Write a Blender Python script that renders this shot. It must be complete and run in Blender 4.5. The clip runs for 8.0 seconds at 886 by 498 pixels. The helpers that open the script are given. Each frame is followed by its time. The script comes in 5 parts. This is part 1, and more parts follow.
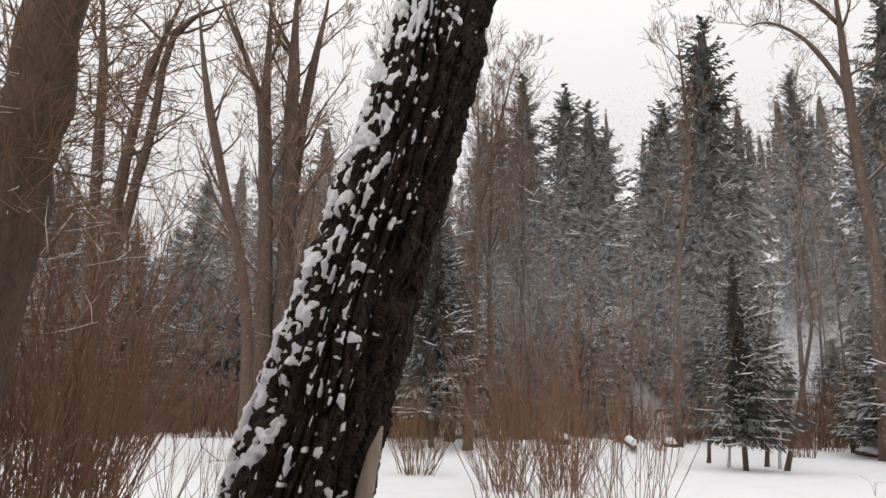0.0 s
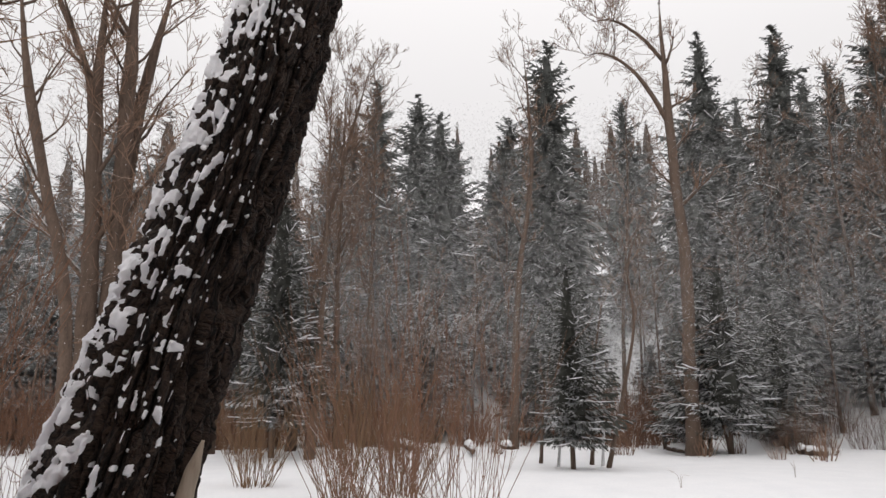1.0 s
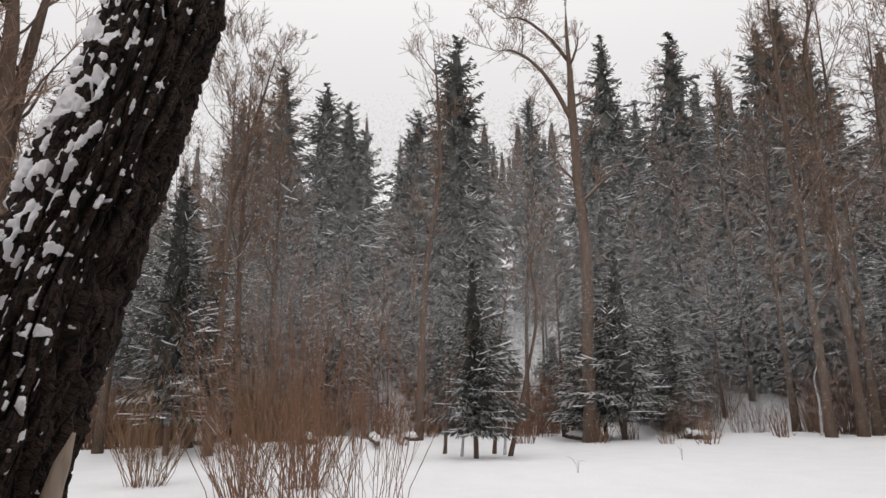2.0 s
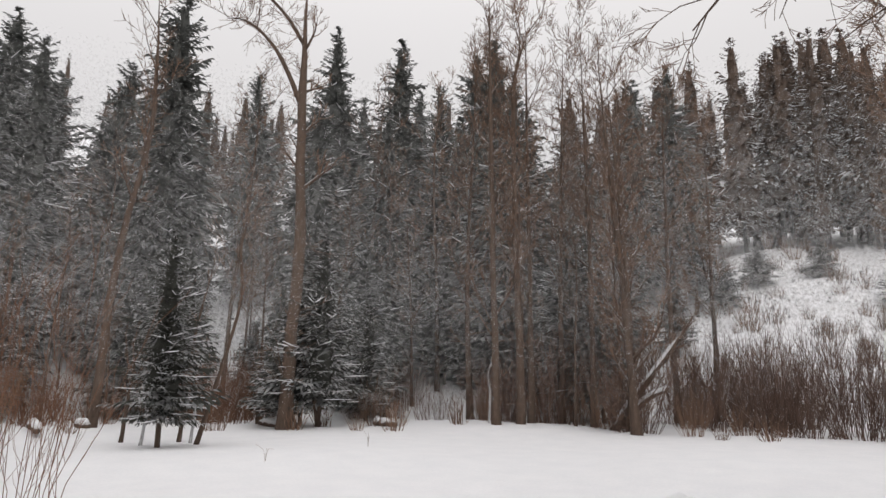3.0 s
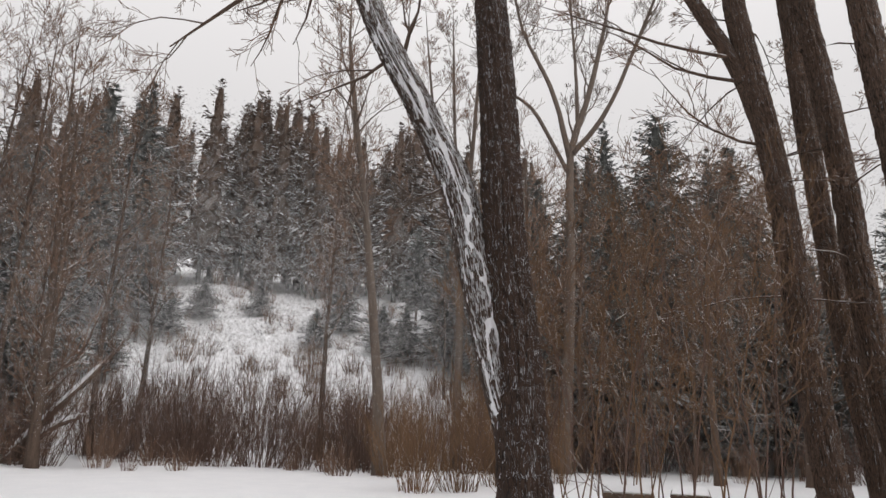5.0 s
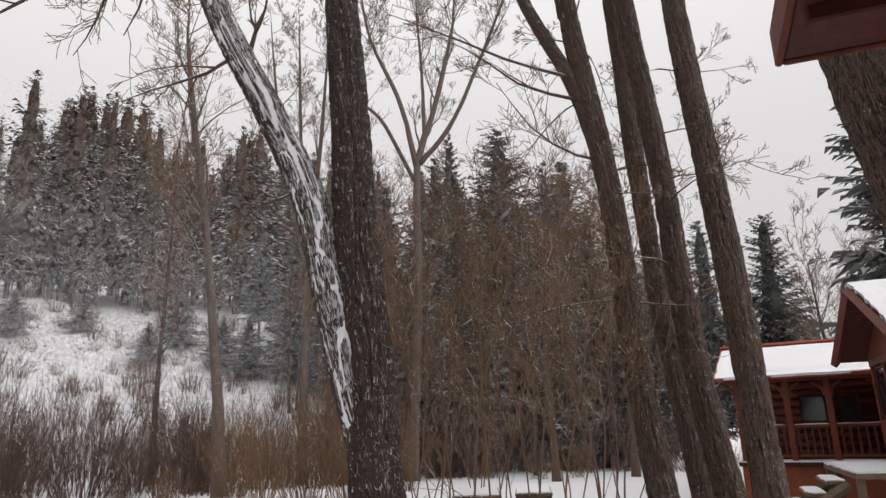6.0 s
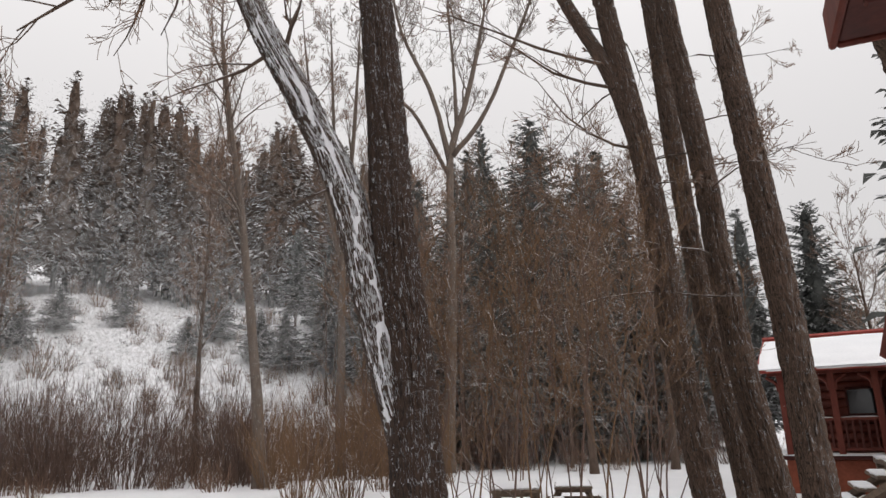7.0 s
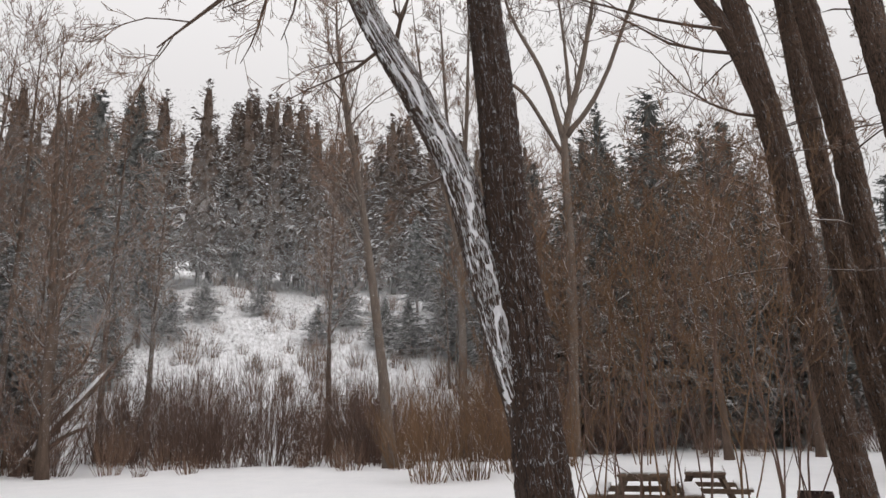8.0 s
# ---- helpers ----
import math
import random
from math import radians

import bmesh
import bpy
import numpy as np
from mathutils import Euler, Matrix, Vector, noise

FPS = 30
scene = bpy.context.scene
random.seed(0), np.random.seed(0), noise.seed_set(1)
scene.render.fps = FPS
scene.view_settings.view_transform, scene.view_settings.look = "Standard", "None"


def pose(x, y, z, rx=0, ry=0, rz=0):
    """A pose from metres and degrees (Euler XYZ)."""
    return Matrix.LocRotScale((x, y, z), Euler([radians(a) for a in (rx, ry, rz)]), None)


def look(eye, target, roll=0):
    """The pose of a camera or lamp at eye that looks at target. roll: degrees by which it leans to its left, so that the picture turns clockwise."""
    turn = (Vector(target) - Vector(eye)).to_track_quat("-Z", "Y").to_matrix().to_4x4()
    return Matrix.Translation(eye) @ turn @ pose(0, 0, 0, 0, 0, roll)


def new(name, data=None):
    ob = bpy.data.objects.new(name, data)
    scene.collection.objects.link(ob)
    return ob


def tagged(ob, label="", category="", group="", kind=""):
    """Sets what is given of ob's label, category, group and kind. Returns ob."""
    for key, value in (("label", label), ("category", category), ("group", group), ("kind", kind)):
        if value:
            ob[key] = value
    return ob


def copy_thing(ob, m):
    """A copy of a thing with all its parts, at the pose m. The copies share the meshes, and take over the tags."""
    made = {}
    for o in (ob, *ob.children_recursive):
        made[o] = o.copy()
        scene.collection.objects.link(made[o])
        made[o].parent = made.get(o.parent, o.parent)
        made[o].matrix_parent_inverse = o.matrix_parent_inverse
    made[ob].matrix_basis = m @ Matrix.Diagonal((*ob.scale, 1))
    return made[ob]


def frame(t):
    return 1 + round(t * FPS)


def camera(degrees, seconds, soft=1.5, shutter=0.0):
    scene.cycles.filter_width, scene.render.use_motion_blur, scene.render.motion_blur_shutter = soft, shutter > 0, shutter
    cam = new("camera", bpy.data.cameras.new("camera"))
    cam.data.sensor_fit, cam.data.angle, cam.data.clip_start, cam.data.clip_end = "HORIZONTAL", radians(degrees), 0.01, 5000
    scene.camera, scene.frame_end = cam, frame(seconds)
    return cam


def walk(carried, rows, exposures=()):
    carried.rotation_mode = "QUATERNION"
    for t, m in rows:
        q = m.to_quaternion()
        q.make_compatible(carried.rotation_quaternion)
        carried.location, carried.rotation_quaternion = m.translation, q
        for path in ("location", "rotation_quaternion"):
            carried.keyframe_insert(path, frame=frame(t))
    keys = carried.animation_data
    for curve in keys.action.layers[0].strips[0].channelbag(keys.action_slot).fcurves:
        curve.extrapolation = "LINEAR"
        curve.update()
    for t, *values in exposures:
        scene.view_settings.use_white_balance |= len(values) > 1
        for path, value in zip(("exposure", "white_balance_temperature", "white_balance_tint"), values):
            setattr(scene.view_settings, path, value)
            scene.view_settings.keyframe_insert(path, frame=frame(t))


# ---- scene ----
cam = camera(66.26, 8.0)
PATH = [
    (0.0, pose(-0.000, 0.000, 1.600, 102.34, -1.13, -0.25)),
    (0.5, pose(0.016, 0.028, 1.610, 102.43, -0.56, -6.51)),
    (1.0, pose(0.053, -0.002, 1.609, 103.01, -0.07, -12.89)),
    (1.2, pose(0.060, -0.010, 1.602, 103.20, 0.31, -15.07)),
    (2.3, pose(0.154, 0.066, 1.584, 101.31, 0.93, -25.58)),
    (2.5, pose(0.214, 0.058, 1.599, 100.40, 0.85, -30.85)),
    (3.0, pose(0.217, 0.085, 1.612, 101.22, -0.59, -45.00)),
    (3.5, pose(0.197, 0.046, 1.608, 101.80, -1.39, -53.08)),
    (4.0, pose(0.272, 0.026, 1.604, 101.45, -1.13, -62.63)),
    (4.5, pose(0.458, -0.043, 1.613, 102.77, -2.77, -75.63)),
    (5.0, pose(0.524, -0.110, 1.597, 104.58, -1.86, -89.70)),
    (5.2, pose(0.509, -0.111, 1.587, 105.36, -0.79, -95.76)),
    (6.3, pose(0.672, -0.036, 1.619, 105.07, 1.56, -103.11)),
    (6.5, pose(0.677, -0.023, 1.624, 104.78, 1.53, -103.91)),
    (7.0, pose(0.677, -0.021, 1.638, 104.76, 1.49, -99.32)),
    (7.5, pose(0.648, -0.027, 1.635, 104.19, 1.56, -90.40)),
    (8.0, pose(0.609, -0.042, 1.620, 103.69, 1.14, -89.19)),
]
WHITE = (6620, 11.8)
walk(cam, PATH, [(t, stops, *WHITE) for t, stops in ((0.0, 0.14), (1.0, 0.07), (2.5, -0.04), (3.5, -0.12), (4.5, -0.12), (6.5, -0.06), (8.0, -0.04))])

# ---- world and light: a bright, even winter overcast with snow falling ----
world = bpy.data.worlds.new("overcast_world")
scene.world = world
world.use_nodes = True
wn, wl = world.node_tree.nodes, world.node_tree.links
SUN_EL, SUN_AZ = radians(38), radians(205)
sky = wn.new("ShaderNodeTexSky")
sky.sky_type, sky.sun_disc = "NISHITA", False
sky.sun_elevation, sky.sun_rotation = SUN_EL, SUN_AZ
cloud = wn.new("ShaderNodeMix")
cloud.data_type = "RGBA"
cloud.inputs[0].default_value = 0.93
cloud.inputs[7].default_value = (8.7, 8.62, 8.62, 1)
wl.new(sky.outputs[0], cloud.inputs[6])
# an overcast sky is brighter overhead than at the horizon
way, parts = wn.new("ShaderNodeTexCoord"), wn.new("ShaderNodeSeparateXYZ")
wl.new(way.outputs["Generated"], parts.inputs[0])
level = parts.outputs[2]
for kind, value in (("MAXIMUM", 0.0), ("POWER", 2.4), ("MULTIPLY", 1.2), ("ADD", 0.83)):
    calc = wn.new("ShaderNodeMath")
    calc.operation = kind
    calc.inputs[1].default_value = value
    wl.new(level, calc.inputs[0])
    level = calc.outputs[0]
overcast = wn.new("ShaderNodeVectorMath")
overcast.operation = "SCALE"
wl.new(cloud.outputs[2], overcast.inputs[0])
wl.new(level, overcast.inputs["Scale"])
wl.new(overcast.outputs[0], wn["Background"].inputs[0])
wn["Background"].inputs[1].default_value = 0.1
sun = new("sun", bpy.data.lights.new("sun", "SUN"))
sun.data.energy, sun.data.angle, sun.data.color = 0.6, radians(40), (1.0, 0.97, 0.93)
sun.matrix_world = look((math.sin(SUN_AZ) * 50, math.cos(SUN_AZ) * 50, 50 * math.tan(SUN_EL)), (0, 0, 0))


# ---- materials ----
def material(name, dark, light, rough=0.85, grain=8.0, stretch=(1, 1, 1), bump=0.3, snow=0.0, snow_from=0.45, spread=0.25, metal=0.0, fine=5.0):
    """Two-scale mottled surface; snow: share of its upward sides that carry snow dust."""
    m = bpy.data.materials.new(name)
    m.use_nodes = True
    n, l = m.node_tree.nodes, m.node_tree.links
    out = n["Principled BSDF"]
    out.inputs["Roughness"].default_value = rough
    out.inputs["Metallic"].default_value = metal
    out.inputs["Specular IOR Level"].default_value = 0.25
    co = n.new("ShaderNodeTexCoord")
    mp = n.new("ShaderNodeMapping")
    mp.inputs["Scale"].default_value = stretch
    l.new(co.outputs["Object"], mp.inputs[0])
    big, small = n.new("ShaderNodeTexNoise"), n.new("ShaderNodeTexNoise")
    big.inputs["Scale"].default_value, small.inputs["Scale"].default_value = grain, grain * fine
    big.inputs["Detail"].default_value = 4
    small.inputs["Detail"].default_value = 3
    l.new(mp.outputs[0], big.inputs[0])
    l.new(mp.outputs[0], small.inputs[0])
    add = n.new("ShaderNodeMath")
    add.operation = "MULTIPLY_ADD"
    add.inputs[1].default_value = 0.5
    half = n.new("ShaderNodeMath")
    half.operation = "MULTIPLY"
    half.inputs[1].default_value = 0.5
    l.new(small.outputs[0], half.inputs[0])
    l.new(big.outputs[0], add.inputs[0])
    l.new(half.outputs[0], add.inputs[2])
    info = n.new("ShaderNodeObjectInfo")
    geo = n.new("ShaderNodeNewGeometry")
    own = n.new("ShaderNodeMath")
    own.operation = "MULTIPLY_ADD"
    own.inputs[1].default_value = spread
    l.new(geo.outputs["Random Per Island"], own.inputs[0])
    l.new(add.outputs[0], own.inputs[2])
    tree = n.new("ShaderNodeMath")
    tree.operation = "MULTIPLY_ADD"
    tree.inputs[1].default_value = spread
    l.new(info.outputs["Random"], tree.inputs[0])
    l.new(own.outputs[0], tree.inputs[2])
    ramp = n.new("ShaderNodeValToRGB")
    ramp.color_ramp.elements[0].position, ramp.color_ramp.elements[1].position = 0.3, 0.72 + spread
    ramp.color_ramp.elements[0].color, ramp.color_ramp.elements[1].color = (*dark, 1), (*light, 1)
    l.new(tree.outputs[0], ramp.inputs[0])
    colour = ramp.outputs[0]
    if snow:
        sep = n.new("ShaderNodeSeparateXYZ")
        l.new(geo.outputs["Normal"], sep.inputs[0])
        wind = n.new("ShaderNodeMath")
        wind.operation = "MULTIPLY_ADD"
        wind.inputs[1].default_value = 0.6
        l.new(big.outputs[0], wind.inputs[0])
        l.new(sep.outputs[2], wind.inputs[2])
        lay = n.new("ShaderNodeMapRange")
        lay.inputs[1].default_value, lay.inputs[2].default_value = snow_from + 0.3, snow_from + 0.55
        lay.inputs[4].default_value = snow
        l.new(wind.outputs[0], lay.inputs[0])
        mix = n.new("ShaderNodeMix")
        mix.data_type = "RGBA"
        mix.inputs[7].default_value = (0.8, 0.81, 0.83, 1)
        l.new(lay.outputs[0], mix.inputs[0])
        l.new(colour, mix.inputs[6])
        colour = mix.outputs[2]
    l.new(colour, out.inputs["Base Color"])
    if bump:
        b = n.new("ShaderNodeBump")
        b.inputs["Strength"].default_value, b.inputs["Distance"].default_value = bump, 0.02
        l.new(add.outputs[0], b.inputs["Height"])
        l.new(b.outputs[0], out.inputs["Normal"])
    return m


SNOW = material("snow", (0.74, 0.75, 0.77), (0.84, 0.84, 0.85), 0.6, 1.3, bump=0.25, spread=0.0, fine=14)
SNOW_CLUMP = material("clinging_snow", (0.74, 0.75, 0.78), (0.86, 0.86, 0.88), 0.6, 14, bump=0.4, spread=0.05)


def bark_material(name, furrow, plate, pale, across, lengthwise, lodged=0.0, width=0.07, level=0.1):
    """Furrowed bark in plates, with shade painted into the furrows; its coordinates run round and along the stem in
    metres.
    """
    m = bpy.data.materials.new(name)
    m.use_nodes = True
    n, l = m.node_tree.nodes, m.node_tree.links
    out = n["Principled BSDF"]
    out.inputs["Roughness"].default_value = 0.75
    out.inputs["Specular IOR Level"].default_value = 0.3
    uv = n.new("ShaderNodeUVMap")
    uv.uv_map = "stem"
    warp = n.new("ShaderNodeTexNoise")
    warp.inputs["Scale"].default_value = 9
    l.new(uv.outputs[0], warp.inputs[0])
    shift = n.new("ShaderNodeVectorMath")
    shift.operation = "MULTIPLY_ADD"
    shift.inputs[1].default_value = (0.02, 0.1, 0)
    l.new(warp.outputs["Color"], shift.inputs[0])
    l.new(uv.outputs[0], shift.inputs[2])
    mp = n.new("ShaderNodeMapping")
    mp.inputs["Scale"].default_value = (across, lengthwise, 1)
    l.new(shift.outputs[0], mp.inputs[0])
    def octave(vector, scale, detail):
        t = n.new("ShaderNodeTexNoise")
        t.noise_dimensions = "2D"
        t.inputs["Scale"].default_value, t.inputs["Detail"].default_value = scale, detail
        l.new(vector, t.inputs["Vector"])
        return t

    def step(kind, a, b):
        t = n.new("ShaderNodeMath")
        t.operation = kind
        for k, v in ((0, a), (1, b)):
            if isinstance(v, float):
                t.inputs[k].default_value = v
            else:
                l.new(v, t.inputs[k])
        return t.outputs[0]

    ridge_noise, crack_noise = octave(mp.outputs[0], 1.0, 1.5), octave(uv.outputs[0], across * 0.9, 2.0)
    cell, fine = octave(mp.outputs[0], 1.7, 1.0), octave(uv.outputs[0], 160.0, 5.0)
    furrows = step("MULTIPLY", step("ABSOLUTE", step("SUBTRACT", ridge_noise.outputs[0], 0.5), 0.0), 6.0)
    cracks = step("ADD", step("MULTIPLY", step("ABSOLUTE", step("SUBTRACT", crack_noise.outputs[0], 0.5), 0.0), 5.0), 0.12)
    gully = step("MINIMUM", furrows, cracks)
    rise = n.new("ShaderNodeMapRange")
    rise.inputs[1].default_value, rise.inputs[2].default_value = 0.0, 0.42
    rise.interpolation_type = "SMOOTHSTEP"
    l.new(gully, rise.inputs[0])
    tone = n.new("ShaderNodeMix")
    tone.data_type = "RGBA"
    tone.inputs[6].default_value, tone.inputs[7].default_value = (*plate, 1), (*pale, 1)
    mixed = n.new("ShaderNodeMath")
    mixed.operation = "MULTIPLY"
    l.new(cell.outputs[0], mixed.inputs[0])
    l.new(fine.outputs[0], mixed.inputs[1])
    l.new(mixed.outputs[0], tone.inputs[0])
    # furrow shade goes into the colour, along the low parts of the bump
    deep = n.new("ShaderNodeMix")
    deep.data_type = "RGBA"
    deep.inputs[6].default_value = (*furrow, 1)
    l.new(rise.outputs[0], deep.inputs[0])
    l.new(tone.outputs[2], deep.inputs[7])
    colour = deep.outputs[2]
    if lodged:
        geo, aim, gap = n.new("ShaderNodeNewGeometry"), n.new("ShaderNodeVectorMath"), n.new("ShaderNodeMapRange")
        aim.operation = "DOT_PRODUCT"
        aim.inputs[1].default_value = (-0.87, -0.2, 0.4)
        l.new(geo.outputs["True Normal"], aim.inputs[0])
        gap.inputs[1].default_value, gap.inputs[2].default_value = width, width * 0.6
        l.new(furrows, gap.inputs[0])
        side = n.new("ShaderNodeMath")
        side.operation = "MULTIPLY_ADD"
        side.inputs[1].default_value = 1.1
        patchy = n.new("ShaderNodeTexNoise")
        patchy.inputs["Scale"].default_value, patchy.inputs["Detail"].default_value = 7, 4
        l.new(uv.outputs[0], patchy.inputs[0])
        l.new(patchy.outputs[0], side.inputs[0])
        l.new(aim.outputs["Value"], side.inputs[2])
        there = n.new("ShaderNodeMapRange")
        there.inputs[1].default_value, there.inputs[2].default_value = level + 0.5, level + 0.7
        l.new(side.outputs[0], there.inputs[0])
        both = n.new("ShaderNodeMath")
        both.operation = "MULTIPLY"
        l.new(gap.outputs[0], both.inputs[0])
        l.new(there.outputs[0], both.inputs[1])
        white = n.new("ShaderNodeMix")
        white.data_type = "RGBA"
        white.inputs[7].default_value = (0.82, 0.83, 0.85, 1)
        l.new(both.outputs[0], white.inputs[0])
        l.new(colour, white.inputs[6])
        colour = white.outputs[2]
    l.new(colour, out.inputs["Base Color"])
    hgt = n.new("ShaderNodeMath")
    hgt.operation = "MULTIPLY_ADD"
    hgt.inputs[1].default_value = 0.8
    l.new(fine.outputs[0], hgt.inputs[0])
    l.new(rise.outputs[0], hgt.inputs[2])
    b = n.new("ShaderNodeBump")
    b.inputs["Strength"].default_value, b.inputs["Distance"].default_value = 1.0, 0.02
    l.new(hgt.outputs[0], b.inputs["Height"])
    l.new(b.outputs[0], out.inputs["Normal"])
    return m


BARK_WET = bark_material("wet_bark_shaded_furrows", (0.006, 0.004, 0.0035), (0.024, 0.015, 0.011), (0.15, 0.095, 0.07), 42, 4.5)
BARK_SNOWY = bark_material("brown_bark_shaded_furrows", (0.018, 0.012, 0.009), (0.1, 0.06, 0.042), (0.42, 0.28, 0.2), 58, 6.0, 1.0, 0.07, 0.72)
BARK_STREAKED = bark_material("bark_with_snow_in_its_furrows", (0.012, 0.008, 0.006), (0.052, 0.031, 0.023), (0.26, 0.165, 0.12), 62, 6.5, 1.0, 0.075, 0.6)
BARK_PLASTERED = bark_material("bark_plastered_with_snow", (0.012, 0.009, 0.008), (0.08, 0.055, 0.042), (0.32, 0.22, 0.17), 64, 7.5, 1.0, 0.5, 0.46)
BARK = material("grey_brown_bark", (0.03, 0.022, 0.018), (0.15, 0.105, 0.08), 0.9, 12, (1, 1, 0.3), 0.6, snow=0.7, spread=0.1)
# paler than BARK: the haze before these trees is put into the colour
BARK_HAZED = material("haze_paled_grey_bark", (0.06, 0.046, 0.038), (0.2, 0.158, 0.13), 0.9, 12, (1, 1, 0.3), 0.6, snow=0.5, spread=0.1)
BARE_WOOD = material("weathered_bare_wood", (0.2, 0.15, 0.11), (0.42, 0.35, 0.28), 0.8, 10, (1, 1, 0.15), 0.4, spread=0.05)
TWIG = material("frosted_brown_twigs", (0.064, 0.041, 0.03), (0.225, 0.145, 0.103), 0.9, 3, bump=0, snow=0.4, snow_from=0.5, spread=0.35)
TWIG_RED = material("russet_willow_stems", (0.068, 0.036, 0.024), (0.2, 0.108, 0.068), 0.8, 3, bump=0, snow=0.6, snow_from=0.5, spread=0.35)
TWIG_DARK = material("dark_purple_brown_stems", (0.04, 0.026, 0.021), (0.155, 0.1, 0.078), 0.85, 3, bump=0, snow=0.6, snow_from=0.5, spread=0.35)
TWIG_OCHRE = material("ochre_sapling_stems", (0.045, 0.028, 0.017), (0.19, 0.115, 0.066), 0.85, 3, bump=0, snow=0.6, snow_from=0.5, spread=0.35)
# hillside needles are paled in the colour, part frost, part stand-in for haze
NEEDLES = material("frosted_hazed_fir_needles", (0.062, 0.066, 0.062), (0.165, 0.17, 0.16), 0.8, 0.9, bump=0, snow=0.4, snow_from=0.52, spread=0.05)
NEEDLES_SNOWY = material("snow_laden_fir_needles", (0.03, 0.031, 0.027), (0.085, 0.086, 0.075), 0.8, 1.6, bump=0, snow=0.5, snow_from=0.6, spread=0.25)
# haze is put into the far needles' colour: a lifted, flat tone
NEEDLES_FAR = material("hazed_distant_spruce_needles", (0.06, 0.061, 0.058), (0.1, 0.101, 0.096), 0.8, 0.5, bump=0, spread=0.04)
PLASTER = material("snow_plastered_bark", (0.05, 0.04, 0.034), (0.85, 0.85, 0.86), 0.8, 9, (1, 1, 0.12), 0.4, spread=0.02)
for fir in (NEEDLES, NEEDLES_SNOWY, NEEDLES_FAR):
    n, l = fir.node_tree.nodes, fir.node_tree.links
    glow, share = n.new("ShaderNodeBsdfTranslucent"), n.new("ShaderNodeMixShader")
    share.inputs[0].default_value = 0.4
    l.new(n["Principled BSDF"].inputs["Base Color"].links[0].from_socket, glow.inputs[0])
    l.new(n["Principled BSDF"].outputs[0], share.inputs[1])
    l.new(glow.outputs[0], share.inputs[2])
    l.new(share.outputs[0], n["Material Output"].inputs[0])
RED_WOOD = material("red_stained_log", (0.07, 0.017, 0.012), (0.175, 0.044, 0.029), 0.6, 3, (1, 1, 0.4), 0.3, spread=0.1)
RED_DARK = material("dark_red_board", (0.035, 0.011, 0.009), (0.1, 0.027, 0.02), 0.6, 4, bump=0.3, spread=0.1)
RUST = material("rust_red_skirting", (0.16, 0.04, 0.02), (0.3, 0.09, 0.05), 0.7, 3, bump=0.2, spread=0.05)
PLANK = material("wet_grey_brown_plank", (0.06, 0.045, 0.035), (0.2, 0.14, 0.1), 0.7, 5, (0.3, 1, 1), 0.4, snow=0.0, spread=0.1)
METAL_DARK = material("dark_rusted_steel", (0.03, 0.022, 0.02), (0.09, 0.06, 0.05), 0.6, 9, bump=0.3, spread=0.05, metal=0.5)
METAL_ROOF = material("red_metal_roof", (0.2, 0.03, 0.025), (0.34, 0.07, 0.05), 0.45, 3, bump=0.05, spread=0.0, metal=0.2)
ROOM = material("dim_room", (0.02, 0.018, 0.016), (0.05, 0.045, 0.04), 0.9, 2, bump=0)
GLASS = material("window_glass", (0.015, 0.016, 0.018), (0.03, 0.032, 0.034), 0.06, 1, bump=0, spread=0)
GLASS.node_tree.nodes["Principled BSDF"].inputs["Specular IOR Level"].default_value = 0.6

FLAKE = bpy.data.materials.new("snowflake")
FLAKE.use_nodes = True
fn, fl = FLAKE.node_tree.nodes, FLAKE.node_tree.links
thin_ice, body_ice, both = fn.new("ShaderNodeBsdfTranslucent"), fn.new("ShaderNodeBsdfDiffuse"), fn.new("ShaderNodeMixShader")
thin_ice.inputs[0].default_value = body_ice.inputs[0].default_value = (0.94, 0.94, 0.94, 1)
fl.new(thin_ice.outputs[0], both.inputs[1])
fl.new(body_ice.outputs[0], both.inputs[2])
fl.new(both.outputs[0], fn["Material Output"].inputs[0])

# near-clear white bits, added to imitate haze; most light passes through them
HAZE_BITS = FLAKE.copy()
HAZE_BITS.name = "powder_snow"
pn, pl = HAZE_BITS.node_tree.nodes, HAZE_BITS.node_tree.links
clear, veil = pn.new("ShaderNodeBsdfTransparent"), pn.new("ShaderNodeMixShader")
veil.inputs[0].default_value = 0.07
pl.new(clear.outputs[0], veil.inputs[1])
pl.new(pn["Material Output"].inputs[0].links[0].from_socket, veil.inputs[2])
pl.new(veil.outputs[0], pn["Material Output"].inputs[0])

# ---- tools for shapes ----
rnd = random.Random(11)
EYE_X, EYE_Y = 0.3, 0.0


def spot(az, d):
    """Ground place at a bearing (degrees clockwise from +y) and distance from where the visitor stands."""
    return d * math.sin(radians(az)) + EYE_X, d * math.cos(radians(az)) + EYE_Y


def smooth01(x):
    x = min(max(x, 0.0), 1.0)
    return x * x * (3 - 2 * x)


